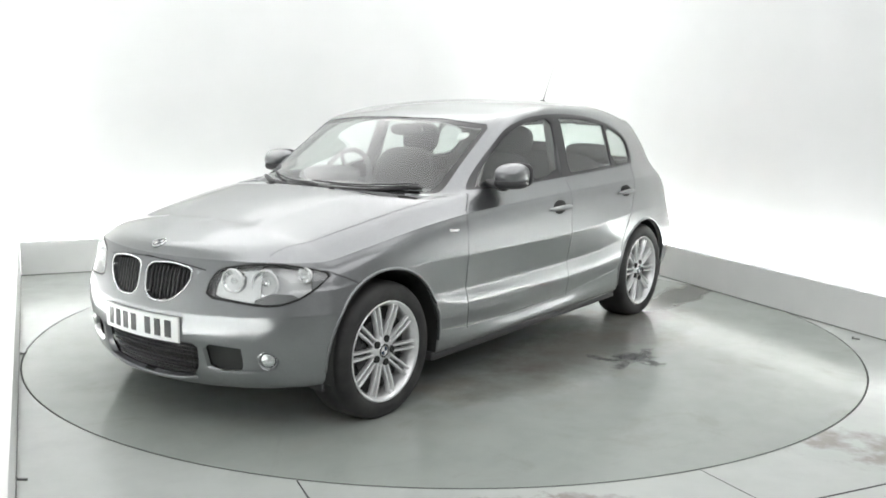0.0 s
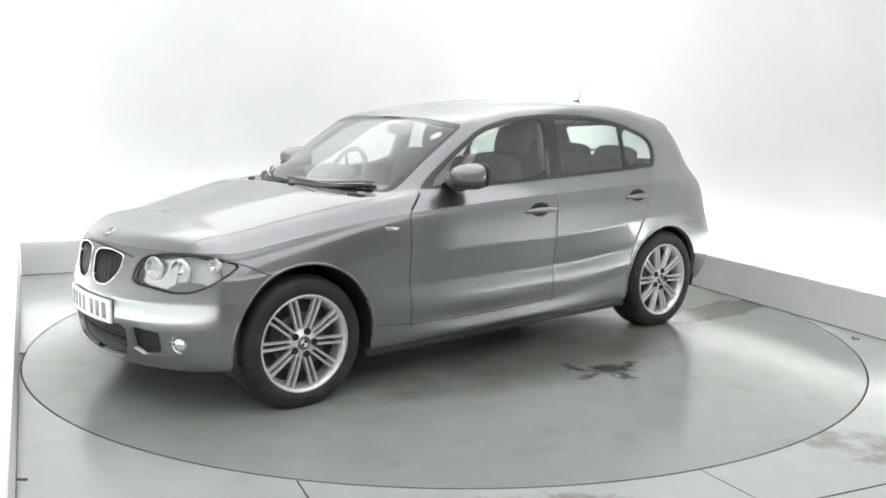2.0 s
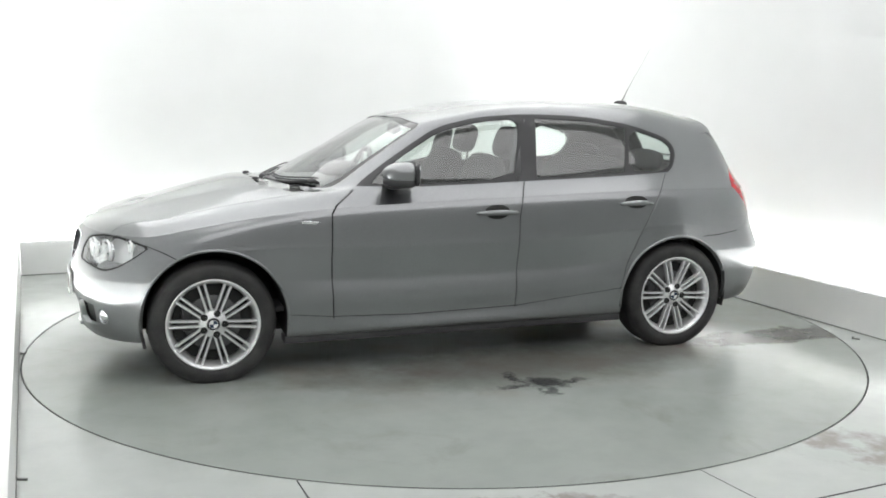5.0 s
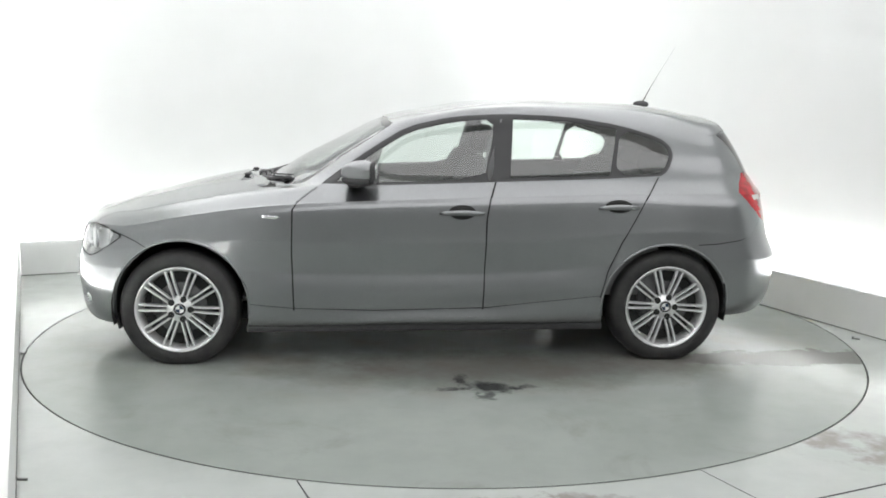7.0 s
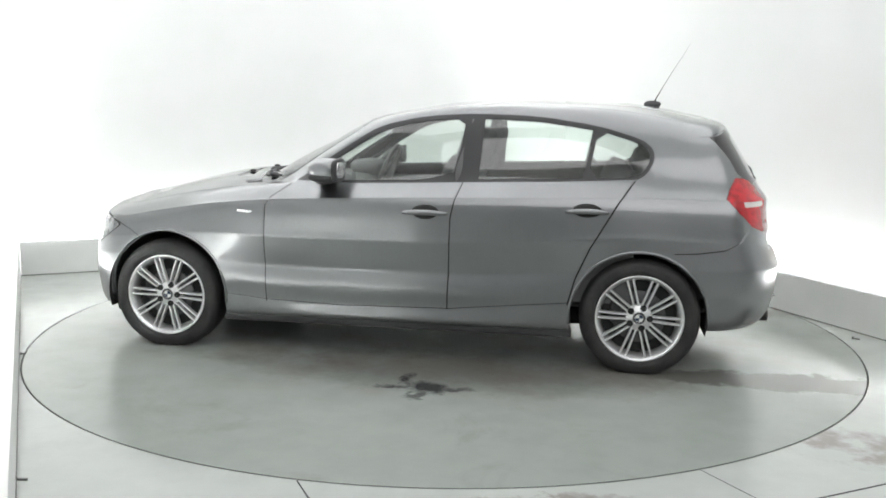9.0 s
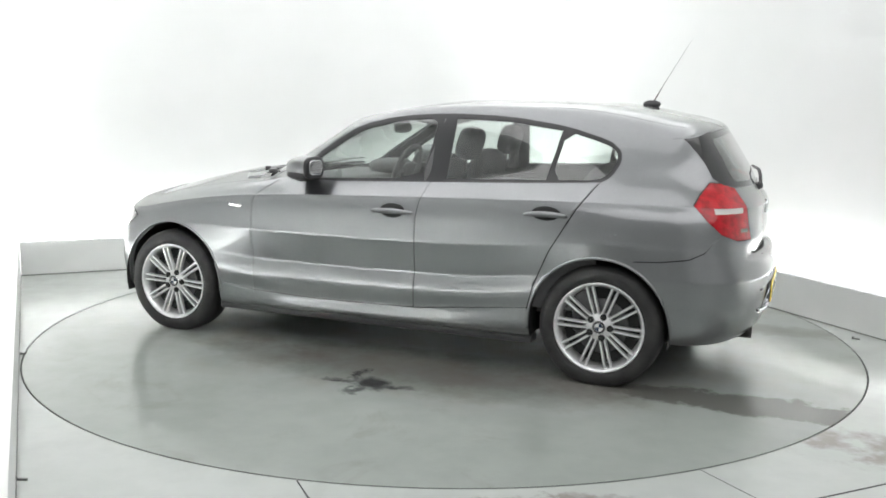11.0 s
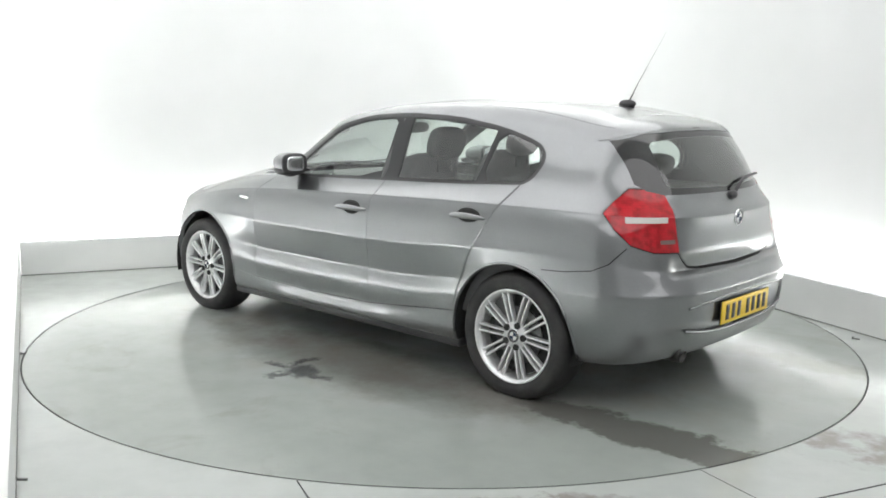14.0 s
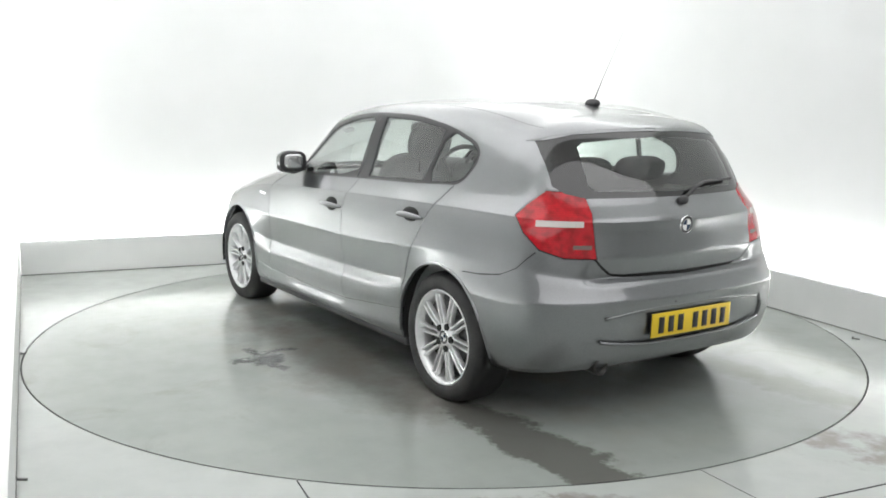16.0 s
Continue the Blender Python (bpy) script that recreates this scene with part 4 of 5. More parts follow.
def sweep_bm(points, r, closed=False, segs=8, flat=1.0):
    """A round or flattened bar along points."""
    pts = [Vector(p) for p in points]
    n = len(pts)
    bm = bmesh.new()
    rings = []
    for i, p in enumerate(pts):
        a = pts[(i - 1) % n] if closed or i > 0 else p
        b = pts[(i + 1) % n] if closed or i < n - 1 else p
        t = (b - a).normalized()
        up = Vector((0, 0, 1)) if abs(t.z) < 0.9 else Vector((1, 0, 0))
        s = t.cross(up).normalized()
        u = s.cross(t)
        rr = r[i] if isinstance(r, (list, tuple)) else r
        rings.append([bm.verts.new(p + s * math.cos(k * 2 * math.pi / segs) * rr + u * math.sin(k * 2 * math.pi / segs) * rr * flat) for k in range(segs)])
    m = n if closed else n - 1
    for i in range(m):
        ra, rb = rings[i], rings[(i + 1) % n]
        for k in range(segs):
            bm.faces.new((ra[k], ra[(k + 1) % segs], rb[(k + 1) % segs], rb[k]))
    if not closed:
        bm.faces.new(rings[0][::-1])
        bm.faces.new(rings[-1])
    bmesh.ops.recalc_face_normals(bm, faces=bm.faces)
    return bm


def lathe_bm(profile, segs=48, axis="Y", closed=False):
    """Turn a profile of (radius, along) round an axis."""
    bm = bmesh.new()
    rings = []
    for r, a in profile:
        ring = []
        for k in range(segs):
            c, s = math.cos(2 * math.pi * k / segs), math.sin(2 * math.pi * k / segs)
            ring.append(bm.verts.new((r * c, a, r * s) if axis == "Y" else (a, r * c, r * s) if axis == "X" else (r * c, r * s, a)))
        rings.append(ring)
    pairs = list(zip(rings, rings[1:])) + ([(rings[-1], rings[0])] if closed else [])
    for ra, rb in pairs:
        for k in range(segs):
            bm.faces.new((ra[k], ra[(k + 1) % segs], rb[(k + 1) % segs], rb[k]))
    bmesh.ops.remove_doubles(bm, verts=bm.verts, dist=1e-6)
    bmesh.ops.recalc_face_normals(bm, faces=bm.faces)
    return bm


def soft_box_bm(size, centre=(0, 0, 0), power=3.2, rot=None, segs=18, taper=None):
    """A box with generously rounded sides (superellipsoid)."""
    bm = bmesh.new()
    bmesh.ops.create_uvsphere(bm, u_segments=segs * 2, v_segments=segs, radius=1.0)
    for v in bm.verts:
        d = (abs(v.co.x) ** power + abs(v.co.y) ** power + abs(v.co.z) ** power) ** (1 / power)
        v.co = v.co / d
        v.co = Vector((v.co.x * size[0] / 2, v.co.y * size[1] / 2, v.co.z * size[2] / 2))
        if taper:
            taper(v.co)
    if rot is not None:
        bmesh.ops.transform(bm, matrix=rot, verts=bm.verts)
    bmesh.ops.translate(bm, vec=centre, verts=bm.verts)
    return bm


def ring_on(poly, put, lift=0.004, fine=6):
    pts = []
    for a, b in zip(poly, poly[1:] + poly[:1]):
        for i in range(fine):
            t = i / fine
            pts.append(put(a[0] + (b[0] - a[0]) * t, a[1] + (b[1] - a[1]) * t, lift))
    return pts


# --- tail lights
white_band, red = cut(inner["taillight"], "tail", [(-.80, .895), (-.80, .922), (-1.006, .918), (-1.006, .892)], lambda c: True)
small_band, red = cut(red, "tail", [(-.965, .800), (-.965, .818), (-1.045, .815), (-1.045, .797)], lambda c: True)
for s in ("left", "right"):
    lamp = shell("taillight", inner["taillight"], M_TRIM, car, "red wrap-round tail light with a white band", sides=(s,), depth=0.02)
    shell("lens", red, M_REDLENS, lamp, "red lens", sides=(s,), depth=0.0005, rim=0.012)
    shell("lens", white_band, M_WHITELENS, lamp, "white lens band", sides=(s,), depth=0.002, rim=0.008)
    shell("lens", small_band, M_WHITELENS, lamp, "pale lower lens", sides=(s,), depth=0.003, rim=0.008).data.materials[0] = M_SMOKE

# --- headlight innards
inner_mask, lamp_rest = cut(inner["headlight"], "nose", [(-.55, .55), (-.55, .76), (-.690, .76), (-.672, .66), (-.690, .55)], lambda c: True)
brow, lamp_rest = cut(lamp_rest, "nose", [(-.690, .560), (-.690, .588), (-.76, .618), (-.84, .622), (-.915, .592), (-.93, .555)], lambda c: True)
outer_panel, lamp_rest = cut(lamp_rest, "nose", [(-.905, .55), (-.885, .76), (-1.15, .76), (-1.15, .55)], lambda c: True)
for s in ("left", "right"):
    shell("reflector_panel", outer_panel, M_REFLECTOR, HEADLAMPS[s], "bright outer reflector panel", sides=(s,), depth=0.034, rim=0.02)
    shell("lamp_mask", inner_mask, M_LAMPGREY, HEADLAMPS[s], "satin grey inner lamp mask", sides=(s,), depth=0.016, rim=0.03)
    shell("lamp_mask", brow, M_LAMPGREY, HEADLAMPS[s], "satin grey lower lamp mask", sides=(s,), depth=0.012, rim=0.03)
for s, sy in (("left", 1), ("right", -1)):
    for name, y, z, x, r in (("lamp_bowl", .462, .660, 1.880, .046), ("lamp_bowl", .592, .652, 1.815, .055), ("indicator_bowl", .712, .690, 1.705, .030)):
        prof = [(0.004, -r * 0.9), (r * 0.45, -r * 0.75), (r * 0.8, -r * 0.35), (r, 0.0), (r * 1.05, 0.002), (r * 1.06, -0.02)]
        place = pose(x + 0.006, y * sy, z, 0, 0, 18 * sy)
        part(name, lathe_bm(prof, 28, "X"), M_REFLECTOR, HEADLAMPS[s], "bright round reflector", m=place)
        part("ring", lathe_bm([(r * 1.02, -.004), (r * 1.06, .006), (r * 1.12, .006), (r * 1.16, -.006)], 28, "X"), M_BEZEL, HEADLAMPS[s], m=place)
        part("bulb", lathe_bm([(0.0001, r * .1), (r * .2, 0), (r * .26, -r * .3), (r * .2, -r * .75)], 16, "X"), M_LENS if r < .05 else M_CHROME, HEADLAMPS[s], m=place)

# --- grilles
shell("grille_backing", inner["kidney"], M_DARK, car, "black grille recess", sides=whole, depth=0.05)
for sy in (1, -1):
    g = part("kidney_grille", sweep_bm([Vector((p.x, p.y * sy, p.z)) for p in ring_on(KIDNEY, on_front, 0.001)], 0.0042, True, 8), M_CHROME, car, "chrome kidney grille frame")
    for k in range(10):
        y = 0.042 + k * 0.0235
        zt = 0.705 - max(0, y - 0.14) * 0.08
        zb = float(np.interp(y, [.03, .055, .11, .19, .255, .284], [.594, .566, .556, .565, .612, .66]))
        ps = [on_front(y, zb + (zt - zb) * i / 5, -0.014) for i in range(6)]
        part("slat", sweep_bm([Vector((p.x, p.y * sy, p.z)) for p in ps], 0.0055, False, 6), M_TRIM, g)
# added black boxes that stop light leaking through the grille openings
part("leak_box", box_bm((.22, .62, .20), (1.80, 0, .325), .02), M_DARK, car, "black box added to block light leaks behind the grilles")
part("leak_box", box_bm((.20, .50, .20), (1.80, 0, .625), .02), M_DARK, car, "black box added to block light leaks behind the grilles")
shell("intake_backing", inner["intake"], M_DARK, car, "black lower air intake", sides=whole, depth=0.06)
mesh_rows = part("intake_mesh", sweep_bm([on_front(y, .30, -0.03) for y in np.linspace(-.31, .31, 21)], 0.004, False, 6), M_DARK, car, "black honeycomb intake mesh")
for z in (.222, .235, .248, .265, .282, .318, .336, .354, .370):
    w = float(np.interp(z, [.21, .29, .37], [.26, .31, .32]))
    part("bar", sweep_bm([on_front(y, z, -0.03) for y in np.linspace(-w, w, 21)], 0.0035, False, 6), M_TRIM, mesh_rows)
for y in np.linspace(-.28, .28, 23):
    part("bar", sweep_bm([on_front(y, z, -0.032) for z in (.222, .255, .30, .35, .372)], 0.0028, False, 6), M_TRIM, mesh_rows)
part("intake_lip", sweep_bm([on_front(y, .204 + .030 * (abs(y) / .32) ** 3, .001) for y in np.linspace(-.315, .315, 33)], .009, False, 8), M_PAINT, PANELS["front_bumper_ob"], "painted lip under the air intake")
si_in, si_out = cut(inner["side_intake"], "front", [(.35, .2), (.49, .2), (.53, .30), (.53, .45), (.35, .45)], lambda c: True)
for s, sy in (("left", 1), ("right", -1)):
    shell("side_intake", si_in, M_DARK, car, "black side air intake", sides=(s,), depth=0.036)
    shell("fog_surround", si_out, M_PAINT, car, "recessed painted fog lamp surround", sides=(s,), depth=0.022)
    p = on_front(.635, .334, -0.016)
    fog = part("fog_lamp", lathe_bm([(0.001, .012), (.02, .010), (.036, .002), (.040, -.012), (.044, -.012), (.046, .006), (.041, .010)], 28, "X"), M_CHROME, car, "round chrome fog lamp", m=pose(p.x - .002, p.y * sy, p.z, 0, 0, 36 * sy))
    part("lens", lathe_bm([(0.0005, .017), (.022, .014), (.037, .005)], 24, "X"), M_LENS, fog)

# --- number plates: characters as plain bars
def number_plate(x, z, facing, mat, label, tilt):
    plate = part("number_plate", box_bm((0.008, 0.52, 0.111), (0, 0, 0), 0.003), mat, car, label, m=pose(x, 0, z, 0, tilt, 0))
    for k in range(7):
        y = (-0.200 + k * 0.062 + (0.03 if k > 3 else -0.005))
        part("bar", box_bm((0.0012, 0.036, 0.075), (0.0049 * facing, y, 0), 0.0004, 1), M_INK, plate)
    part("surround", box_bm((0.006, 0.5215, 0.1125), (-0.004 * facing, 0, 0), 0.002), M_MATT, plate)
    return plate


def curved_patch(y0, y1, z0, z1, lift, thick, n):
    """A thin plate that follows the bumper."""
    bm = bmesh.new()
    rows = []
    for i in range(n + 1):
        y = y0 + (y1 - y0) * i / n
        f = [on_front(y, .438, lift), on_front(y, .438, lift - thick)]
        rows.append([bm.verts.new((f[k].x, f[k].y, z)) for k, z in ((0, z0), (0, z1), (1, z1), (1, z0))])
    for ra, rb in zip(rows, rows[1:]):
        for k in range(4):
            bm.faces.new((ra[k], rb[k], rb[(k + 1) % 4], ra[(k + 1) % 4]))
    bm.faces.new(rows[0])
    bm.faces.new(rows[-1][::-1])
    bmesh.ops.recalc_face_normals(bm, faces=bm.faces)
    return bm


front_plate = part("number_plate", curved_patch(-.26, .26, .383, .494, .012, .010, 24), M_PLATE_W, car, "white front number plate", smooth=False)
for k in range(7):
    y = -0.200 + k * 0.062 + (0.03 if k > 3 else -0.005)
    part("bar", curved_patch(y - .018, y + .018, .401, .476, .0135, .003, 2), M_INK, front_plate, smooth=False)
number_plate(-2.117, .450, -1, M_PLATE_Y, "yellow rear number plate", -2)


# --- round badges, plain quartered discs
def roundel(r, m, parent):
    part("badge", lathe_bm([(0.0005, .004), (r * .62, .004), (r * .66, .0045), (r * .7, .003)], 36, "Z"), M_PLATE_W, parent, "small round quartered badge", m=m)
    part("badge_ring", lathe_bm([(r * .66, .002), (r * .68, .0052), (r * .95, .0045), (r, 0), (r * .98, -.004)], 36, "Z"), M_TRIM, parent, m=m)
    part("badge_rim", lathe_bm([(r * .94, .003), (r * .97, .0056), (r * 1.0, .0052), (r * 1.02, -.002)], 36, "Z"), M_CHROME, parent, m=m)
    for a in (0, 180):
        bm = bmesh.new()
        vs = [bm.verts.new((0, 0, .0046))] + [bm.verts.new((r * .62 * math.cos(radians(a + q)), r * .62 * math.sin(radians(a + q)), .0046)) for q in range(0, 91, 10)]
        for i in range(1, len(vs) - 1):
            bm.faces.new((vs[0], vs[i], vs[i + 1]))
        part("badge_quarter", bm, M_BLUE, parent, smooth=False, m=m)


p = on_front(0, .778)
roundel(.033, pose(p.x, 0, p.z + .001, 0, 22, 0), PANELS["bonnet_ob"])
p = on_rear(0, .882, .002)
roundel(.041, pose(p.x, 0, p.z, 0, -94, 0), PANELS["tailgate_ob"])

# --- door handles, wing badges, mirrors
for s, sy in (("left", 1), ("right", -1)):
    for host, x0, x1, z in (("front_door", -.058, -.304, .826), ("rear_door", -.930, -1.152, .857)):
        door = DOORS[host, s]
        xm = (x0 + x1) / 2
        c = on_side(xm, z, 0)
        prof = [on_side(x0 + (x1 - x0) * t, z + 0.004 * math.sin(t * math.pi), 0.004 + 0.030 * math.sin(math.pi * min(1, max(0, t))) ** 0.6) for t in np.linspace(0, 1, 15)]
        bar = part("door_handle", sweep_bm([Vector((q.x, q.y * sy, q.z)) for q in prof], [0.006 + 0.0095 * math.sin(math.pi * t) ** 0.5 for t in np.linspace(0, 1, 15)], False, 10, 1.0), M_PAINT, door, "body-coloured grab handle")
        bm = bmesh.new()
        bmesh.ops.create_uvsphere(bm, u_segments=24, v_segments=12, radius=1)
        bmesh.ops.scale(bm, vec=(.082, .013, .045), verts=bm.verts)
        part("recess", bm, M_DARK, door, "dark handle recess", m=pose(xm, (c.y - .0060) * sy, z + .002))
    q = on_side(.838, .803, .002)
    part("wing_badge", box_bm((.095, .004, .016), (0, 0, 0), .0018), M_CHROME, DOORS["front_wing", s], "small bright wing badge", m=pose(q.x, q.y * sy, q.z, 0, -6, 4 * sy))

    def shape_mirror(v):
        k = (v.x + .095) / .19
        v.y *= 0.86 + 0.18 * (1 - k)
        v.z *= 1.04 - 0.30 * k ** 2
        v.x -= 0.03 * (v.y / .12) ** 2 * 0.6
    mirror = part("door_mirror", soft_box_bm((.19, .172, .130), (0, 0, 0), 2.5, taper=shape_mirror), M_PAINT, car, "body-coloured door mirror", m=pose(.372, .872 * sy, 1.046, 0, 0, -8 * sy))

    part("lower_cap", soft_box_bm((.182, .166, .072), (.002, 0, -.038), 2.5, taper=shape_mirror), M_MATT, mirror, "black lower mirror shell")
    part("glass", soft_box_bm((.010, .114, .084), (-.0945, 0, .002), 4.0), M_CHROME, mirror, "mirror glass")
    part("rim", soft_box_bm((.034, .168, .126), (-.079, 0, .0), 3.2), M_TRIM, mirror)
    part("mirror_arm", soft_box_bm((.10, .13, .034), (0, 0, 0), 2.6), M_MATT, DOORS["front_door", s], "black mirror foot", m=pose(.392, .80 * sy, .992, -20 * sy, 0, 0))

# --- aerial
aerial = part("aerial_base", soft_box_bm((.10, .045, .045), (0, 0, .010), 2.2, taper=lambda v: setattr(v, "y", v.y * (1 - .55 * max(0, v.z) / .025))), M_MATT, car, "black roof aerial foot", m=Matrix.Translation(on_top(-1.40, 0.0)))
part("mast", sweep_bm([(-.01, 0, .025), (-.06, 0, .12), (-.205, 0, .37)], [.0042, .0016, .0004], False, 8), M_MATT, aerial)

# --- wipers and washer jets
def wiper(name, path, parent, r=.008):
    return part(name, sweep_bm(path, r, False, 8, 0.7), M_MATT, parent)


base_x = lambda y: .955 - .30 * (abs(y) / .68) ** 2.2
for y0, y1 in ((.55, -.06), (.02, -.54)):
    ys = np.linspace(y0, y1, 12)
    a = wiper("wiper_blade", [on_top(base_x(y) - .030 - .035 * i / 11, y, .010) for i, y in enumerate(ys)], car, .0055)
    a["label"] = "black windscreen wiper"
    wiper("wiper_arm", [on_top(base_x(y) + .005 - .035 * i / 8, y, .012) for i, y in enumerate(ys[:9])], a, .0055)
    part("pivot", soft_box_bm((.05, .06, .03), on_top(base_x(y0) + .005, y0, .006), 2.4), M_MATT, a)
scuttle = wiper("scuttle", [on_top(.955 - .30 * (abs(y) / .68) ** 2.2, y, .0) for y in np.linspace(-.58, .58, 33)], car, .012)
scuttle["label"] = "black plastic scuttle panel"
for x, y in ((.985, .22), (.985, -.22)):
    part("washer_jet", soft_box_bm((.040, .030, .018), on_top(x + .045, y, .005), 2.3), M_MATT, PANELS["bonnet_ob"])
rw = wiper("rear_wiper", [on_rear(-.02, .985, .012), on_rear(-.10, 1.030, .03), on_rear(-.18, 1.052, .030), on_rear(-.42, 1.060, .022)], car, .010)
rw["label"] = "black rear wiper"
part("pivot", soft_box_bm((.035, .06, .04), on_rear(-.02, .985, .008), 2.4), M_MATT, rw)

part("lower_lip", sweep_bm([on_rear(y, .366 + .03 * (abs(y) / .5) ** 3, .002) for y in np.linspace(-.52, .52, 31)], .008, False, 8), M_PAINT, PANELS["rear_bumper_ob"], "rolled lip under the number plate")
part("upper_lip", sweep_bm([on_rear(y, .532 - .03 * (abs(y) / .5) ** 3, -.003) for y in np.linspace(-.50, .50, 31)], .006, False, 8), M_PAINT, PANELS["rear_bumper_ob"])

# --- exhaust, underbody, wheel liners
ex = part("exhaust_tip", lathe_bm([(.031, .0), (.037, -.002), (.038, .01), (.038, .16), (.031, .16), (.031, .0)], 28, "X"), M_PIPE, car, "round dark steel exhaust tip", m=pose(-2.045, .485, .280))
part("bore", lathe_bm([(.0005, .02), (.031, .02)], 20, "X"), M_DARK, ex)
for sy in (1, -1):
    part("sill_strip", box_bm((1.96, .10, .045), (0, .785 * sy, .196), .01), M_MATT, car, "black strip under the side skirt")
part("silencer", soft_box_bm((.30, .75, .15), (-1.80, 0, .28), 3.4), M_MATT, car)
part("underbody", box_bm((3.3, 1.16, .10), (0, 0, .235), .03), M_DARK, car)
part("floorpan", box_bm((1.75, 1.56, .05), (0, 0, .235), .02), M_DARK, car)
for sx in (1.32, -1.325):
    for sy in (1, -1):
        bm = bmesh.new()
        n = 22
        for k in range(n + 1):
            a = math.pi * k / n * 1.16 - 0.08 * math.pi
            for y in (.845, .50):
                bm.verts.new((sx + .362 * math.cos(a), y * sy, .31 + .362 * math.sin(a)))
        bm.verts.ensure_lookup_table()
        for k in range(n):
            bm.faces.new([bm.verts[i] for i in (2 * k, 2 * k + 1, 2 * k + 3, 2 * k + 2)])
        bm.faces.new([bm.verts[2 * k + 1] for k in range(n + 1)])
        part("wheel_liner", bm, M_DARK, car, "black wheel arch liner")
for sy in (1, -1):
    part("air_deflector", box_bm((.016, .08, .08), (1.668, .73 * sy, .222), .004, rot=Matrix.Rotation(radians(12), 4, "Y")), M_MATT, car)


for s, sy in (("left", 1), ("right", -1)):
    for cx, cz, r, host in ((1.32, .318, .361, "front_wing"), (-1.325, .297, .363, "body_side")):
        pts = []
        for a in np.linspace(-6, 186, 49):
            q = on_side(cx + r * math.cos(radians(a)), max(.235, cz + r * math.sin(radians(a))), -.001)
            pts.append(Vector((q.x, q.y * sy, q.z)))
        part("arch_lip", sweep_bm(pts, .0075, False, 8), M_PAINT, DOORS[host, s], "rolled wheel arch lip")


# --- wheels
def build_wheel():
    wheel = new("wheel")
    wheel.parent = car
    wheel["label"] = "silver twin-spoke alloy wheel with black tyre"
    R = .318
    prof = [(.222, -.205), (.236, -.212), (.262, -.214), (.290, -.208), (.306, -.196), (.314, -.178), (R, -.15), (R + .001, -.10), (R, -.05), (.314, -.022),
            (.306, -.006), (.294, .006), (.276, .011), (.258, .012), (.244, .008), (.234, .002), (.226, -.006), (.222, -.02)]
    bm = lathe_bm(prof, 72, "Y", closed=True)
    for v in bm.verts:
        if v.co.z < -.302:
            v.co.z = -.302
    part("tyre", bm, M_RUBBER, wheel, "black road tyre")
    part("rim", lathe_bm([(.221, -.205), (.229, -.205), (.226, -.02), (.2335, -.004), (.2325, .0035), (.228, .005), (.222, .001), (.214, -.012), (.205, -.03), (.200, -.08), (.196, -.19), (.221, -.205)], 72, "Y"), M_ALLOY, wheel, "silver alloy rim")
    hub_prof = [(.0005, -.018), (.032, -.018), (.035, -.014), (.037, -.016), (.066, -.021), (.072, -.029), (.072, -.06), (.03, -.08)]
    part("hub", lathe_bm(hub_prof, 40, "Y"), M_ALLOY, wheel)
    roundel(.033, pose(0, -.0165, 0, -90, 0, 0), wheel)
    for k in range(5):
        a = radians(72 * k + 39)
        part("bolt", lathe_bm([(.0005, -.0150), (.006, -.0130), (.011, -.0140), (.0160, -.0120), (.0180, -.0225)], 14, "Y"), M_DARK, wheel, m=pose(.056 * math.cos(a), 0, .056 * math.sin(a)))
    for k in range(10):
        base = 36 * k + 3
        for d in (-1, 1):
            bm = bmesh.new()
            rows = []
            for i, t in enumerate(np.linspace(0, 1, 7)):
                r = .060 + (.222 - .060) * t
                off = d * (.0120 + .0040 * t)
                w = .0060 + .0008 * t
                top = -.020 + .016 * math.sin(t * math.pi * .55) - .006 * t
                th = .024
                rows.append([bm.verts.new((r, top - th, off - w)), bm.verts.new((r, top - .004, off - w * .98)), bm.verts.new((r, top, off - w * .6)),
                             bm.verts.new((r, top, off + w * .6)), bm.verts.new((r, top - .004, off + w * .98)), bm.verts.new((r, top - th, off + w))])
            for ra, rb in zip(rows, rows[1:]):
                for j in range(6):
                    bm.faces.new((ra[j], ra[(j + 1) % 6], rb[(j + 1) % 6], rb[j]))
            bmesh.ops.recalc_face_normals(bm, faces=bm.faces)
            ob = part("spoke", bm, M_ALLOY, wheel, m=pose(0, 0, 0, 0, -base, 0))
            sharp(ob, 40)
    part("brake_disc", lathe_bm([(.06, -.057), (.138, -.057), (.141, -.059), (.141, -.0655), (.138, -.067), (.06, -.067)], 48, "Y"), M_STEEL, wheel, "bare steel brake disc")
    part("caliper", soft_box_bm((.06, .05, .15), (.125, -.072, .03), 3.2), M_MATT, wheel)
    # black disc added behind the spokes as the shade inside the wheel
    part("shade_disc", lathe_bm([(.0005, -.070), (.1965, -.070)], 32, "Y"), M_DARK, wheel)
    return wheel


wheel = build_wheel()
wheel.matrix_basis = pose(1.33, .842, .302)
for x, y, turn in ((-1.335, .856, 0), (1.33, -.842, 180), (-1.335, -.856, 180)):
    copy_thing(wheel, pose(x, y, .302, 0, 0, turn))


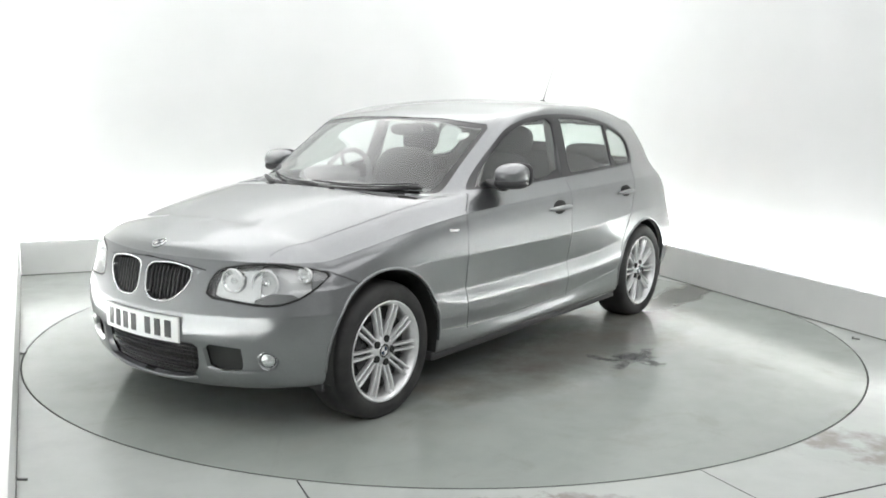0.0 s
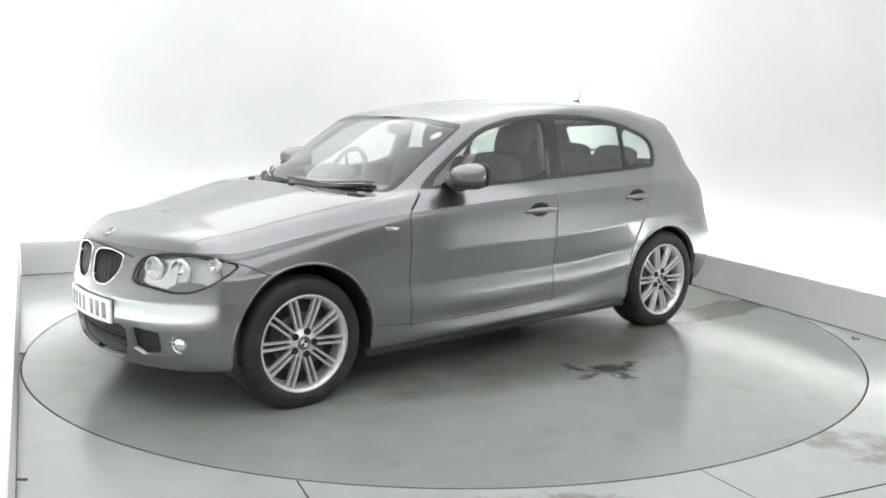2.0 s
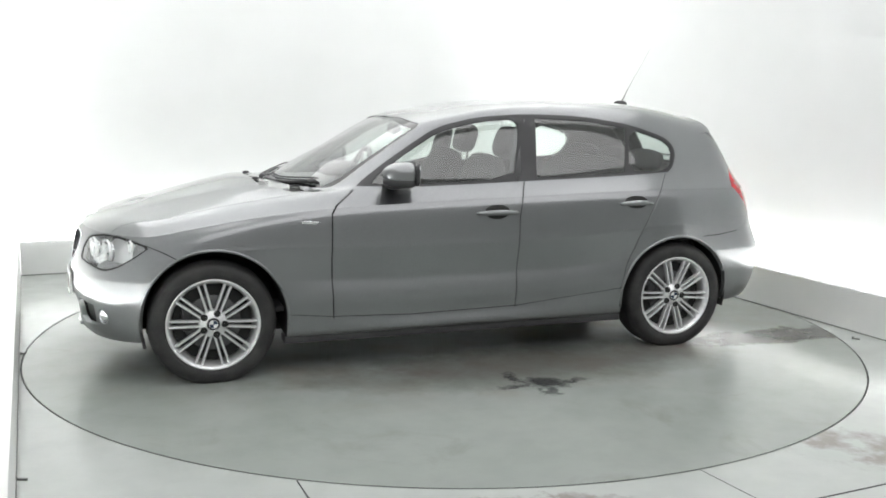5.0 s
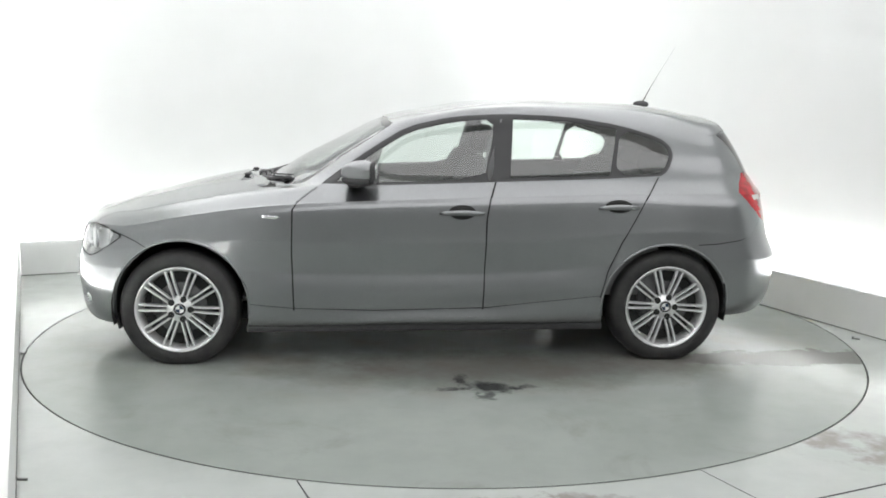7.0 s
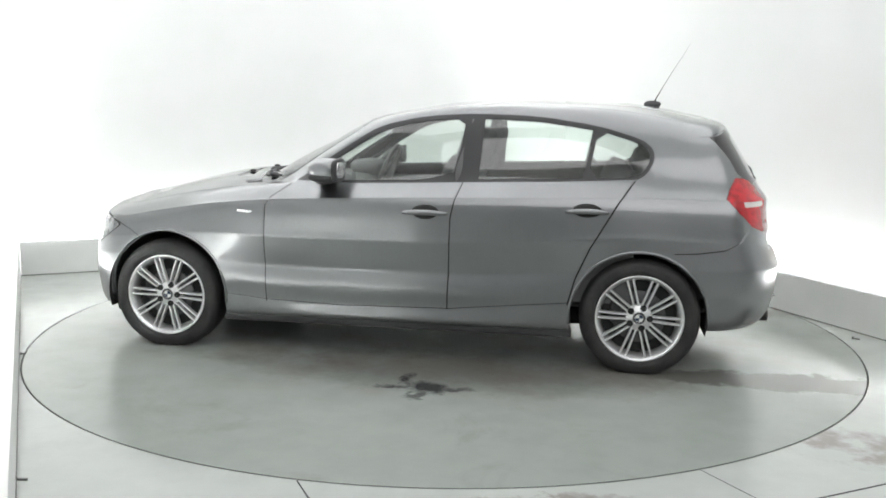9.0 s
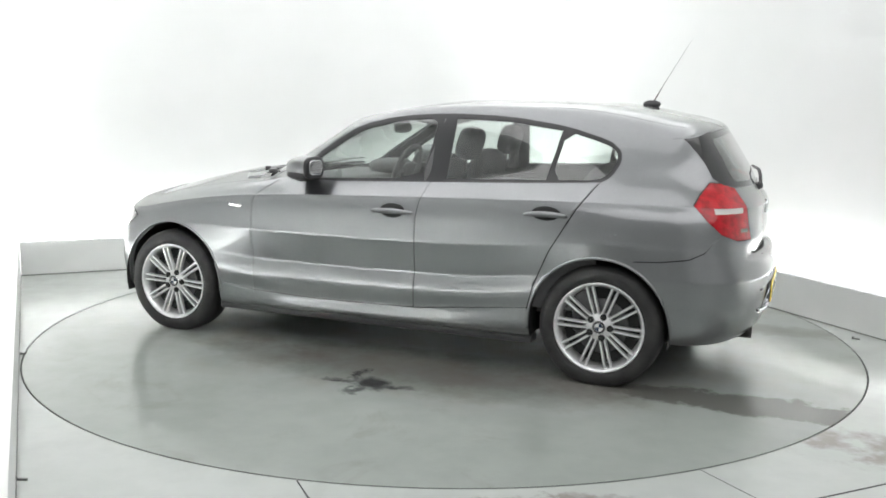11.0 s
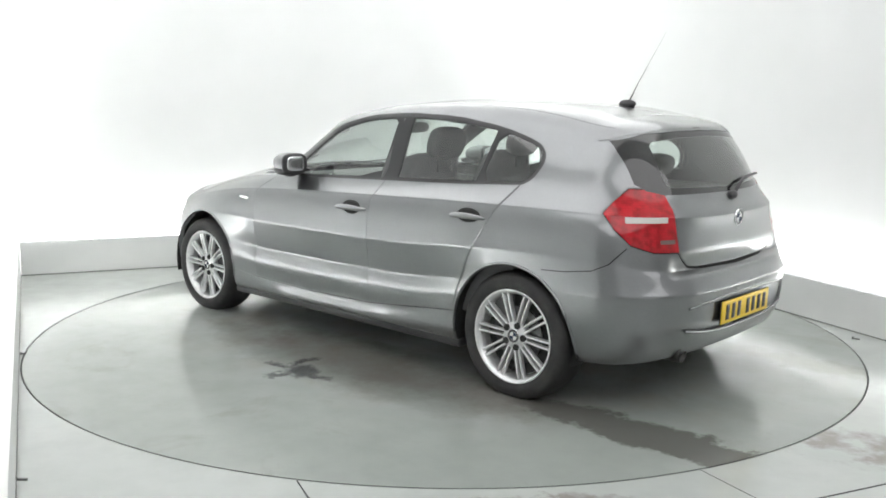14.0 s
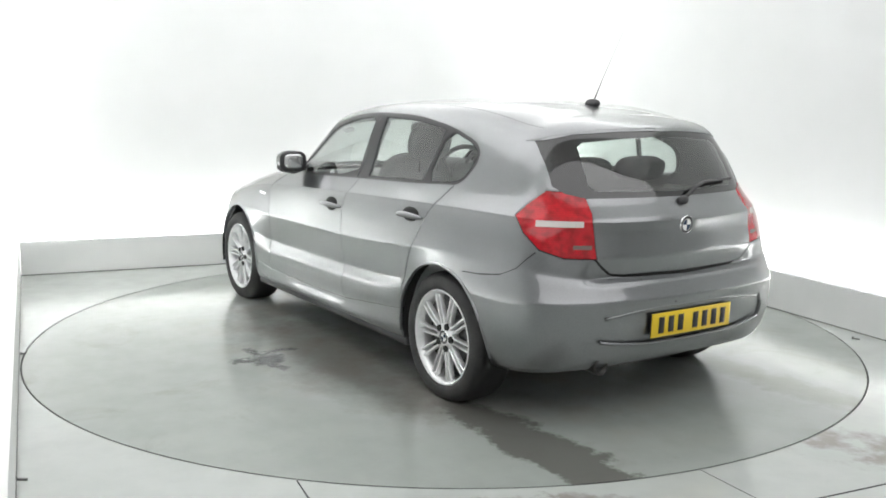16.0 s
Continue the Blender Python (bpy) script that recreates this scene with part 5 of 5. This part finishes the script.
# --- cabin
def seat(x, y):
    lean = Matrix.Rotation(radians(-17), 4, "Y")
    s = part("seat", soft_box_bm((.52, .50, .20), (x + .05, y, .50), 4.0), M_CLOTH, car, "dark cloth front seat")
    part("backrest", soft_box_bm((.17, .48, .62), (0, 0, .30), 3.6, rot=lean), M_CLOTH, s, m=pose(x - .20, y, .52))
    part("headrest", soft_box_bm((.11, .27, .19), (0, 0, 0), 3.2, rot=lean), M_CLOTH, s, m=pose(x - .41, y, 1.185))
    for d in (-.06, .06):
        part("post", sweep_bm([(x - .40, y + d, 1.02), (x - .41, y + d, 1.14)], .007, False, 8), M_STEEL, s)


seat(-.03, .36)
seat(-.03, -.36)
bench = part("rear_bench", soft_box_bm((.50, 1.22, .20), (-.92, 0, .52), 4.5), M_CLOTH, car, "dark cloth rear bench")
part("backrest", soft_box_bm((.16, 1.22, .58), (0, 0, .27), 4.5, rot=Matrix.Rotation(radians(-22), 4, "Y")), M_CLOTH, bench, m=pose(-1.13, 0, .54))
for y in (.40, 0, -.40):
    part("headrest", soft_box_bm((.10, .34, .13), (0, 0, 0), 3.2, rot=Matrix.Rotation(radians(-18), 4, "Y")), M_CLOTH, bench, m=pose(-1.36, y, 1.08))
dash = part("dashboard", soft_box_bm((.40, 1.26, .28), (.55, 0, .815), 4.0), M_CABIN, car, "dark grey dashboard")
part("instrument_hood", soft_box_bm((.24, .34, .10), (.42, -.36, .985), 3.0), M_CABIN, dash)
part("centre_console", soft_box_bm((.75, .22, .36), (.15, 0, .55), 4.5), M_CABIN, dash)
part("dash_top", box_bm((.26, 1.06, .03), (.64, 0, .938), .012), M_CABIN, dash)
wheel_pose = pose(.30, -.36, .955, 0, 68, 0)
sw = part("steering_wheel", sweep_bm([(.18 * math.cos(a), .18 * math.sin(a), 0) for a in np.linspace(0, 2 * math.pi, 40, endpoint=False)], .016, True, 10), M_CABIN, car, "black three-spoke steering wheel", m=wheel_pose)
part("airbag_pad", soft_box_bm((.13, .15, .05), (0, 0, -.01), 2.8), M_CABIN, sw)
for a in (90, 210, 330):
    c, sn = math.cos(radians(a)), math.sin(radians(a))
    part("spoke", sweep_bm([(.05 * c, .05 * sn, -.01), (.175 * c, .175 * sn, 0)], .014, False, 8, .5), M_CABIN, sw)
part("inner_mirror", soft_box_bm((.035, .24, .07), (.16, 0, 1.255), 3.0), M_CABIN, car, "black interior mirror")
part("parcel_shelf", box_bm((.36, 1.06, .03), (-1.60, 0, .965), .01), M_CABIN, car)
part("cabin_floor", box_bm((2.9, 1.40, .03), (-.42, 0, .33), .01), M_CABIN, car)
part("firewall", box_bm((.04, 1.45, .62), (.90, 0, .62), .01), M_CABIN, car)
part("boot_lining", box_bm((.03, .92, .52), (-1.93, 0, .63), .01), M_CABIN, car)
for sy in (1, -1):
    part("door_card", box_bm((1.95, .03, .54), (-.32, .785 * sy, .63), .012), M_CABIN, car, "dark door lining")
    part("side_lining", box_bm((.40, .03, .60), (-1.50, .66 * sy, .68), .012), M_CABIN, car)
    pillar = [on_side(x, z, -.035) for x, z in ((-.335, 1.0), (-.36, 1.15), (-.41, 1.33))]
    part("pillar_trim", sweep_bm([Vector((q.x, q.y * sy, q.z)) for q in pillar], .035, False, 8), M_CABIN, car)
roof_lin = [f for f in PANELS["roof"]]
shell("headliner", roof_lin, M_LINER, car, "pale grey roof lining", sides=whole, depth=0.03)
disc = part("tax_disc", lathe_bm([(.0005, 0), (.036, 0)], 24, "X"), M_PLATE_W, car, "small round paper disc behind the windscreen", m=pose(.285, .50, 1.235, 0, -58, 0))


# ------------------------------------------------------------------ movement
def motions():
    rows_car, rows_disc = [], []
    for t, a in HEADINGS:
        turn = pose(0, 0, 0, 0, 0, a)
        rows_disc.append((t, turn))
        rows_car.append((t, turn @ pose(CAR_SHIFT[0], CAR_SHIFT[1], 0)))
    walk(turntable, rows_disc)
    walk(car, rows_car)


motions()
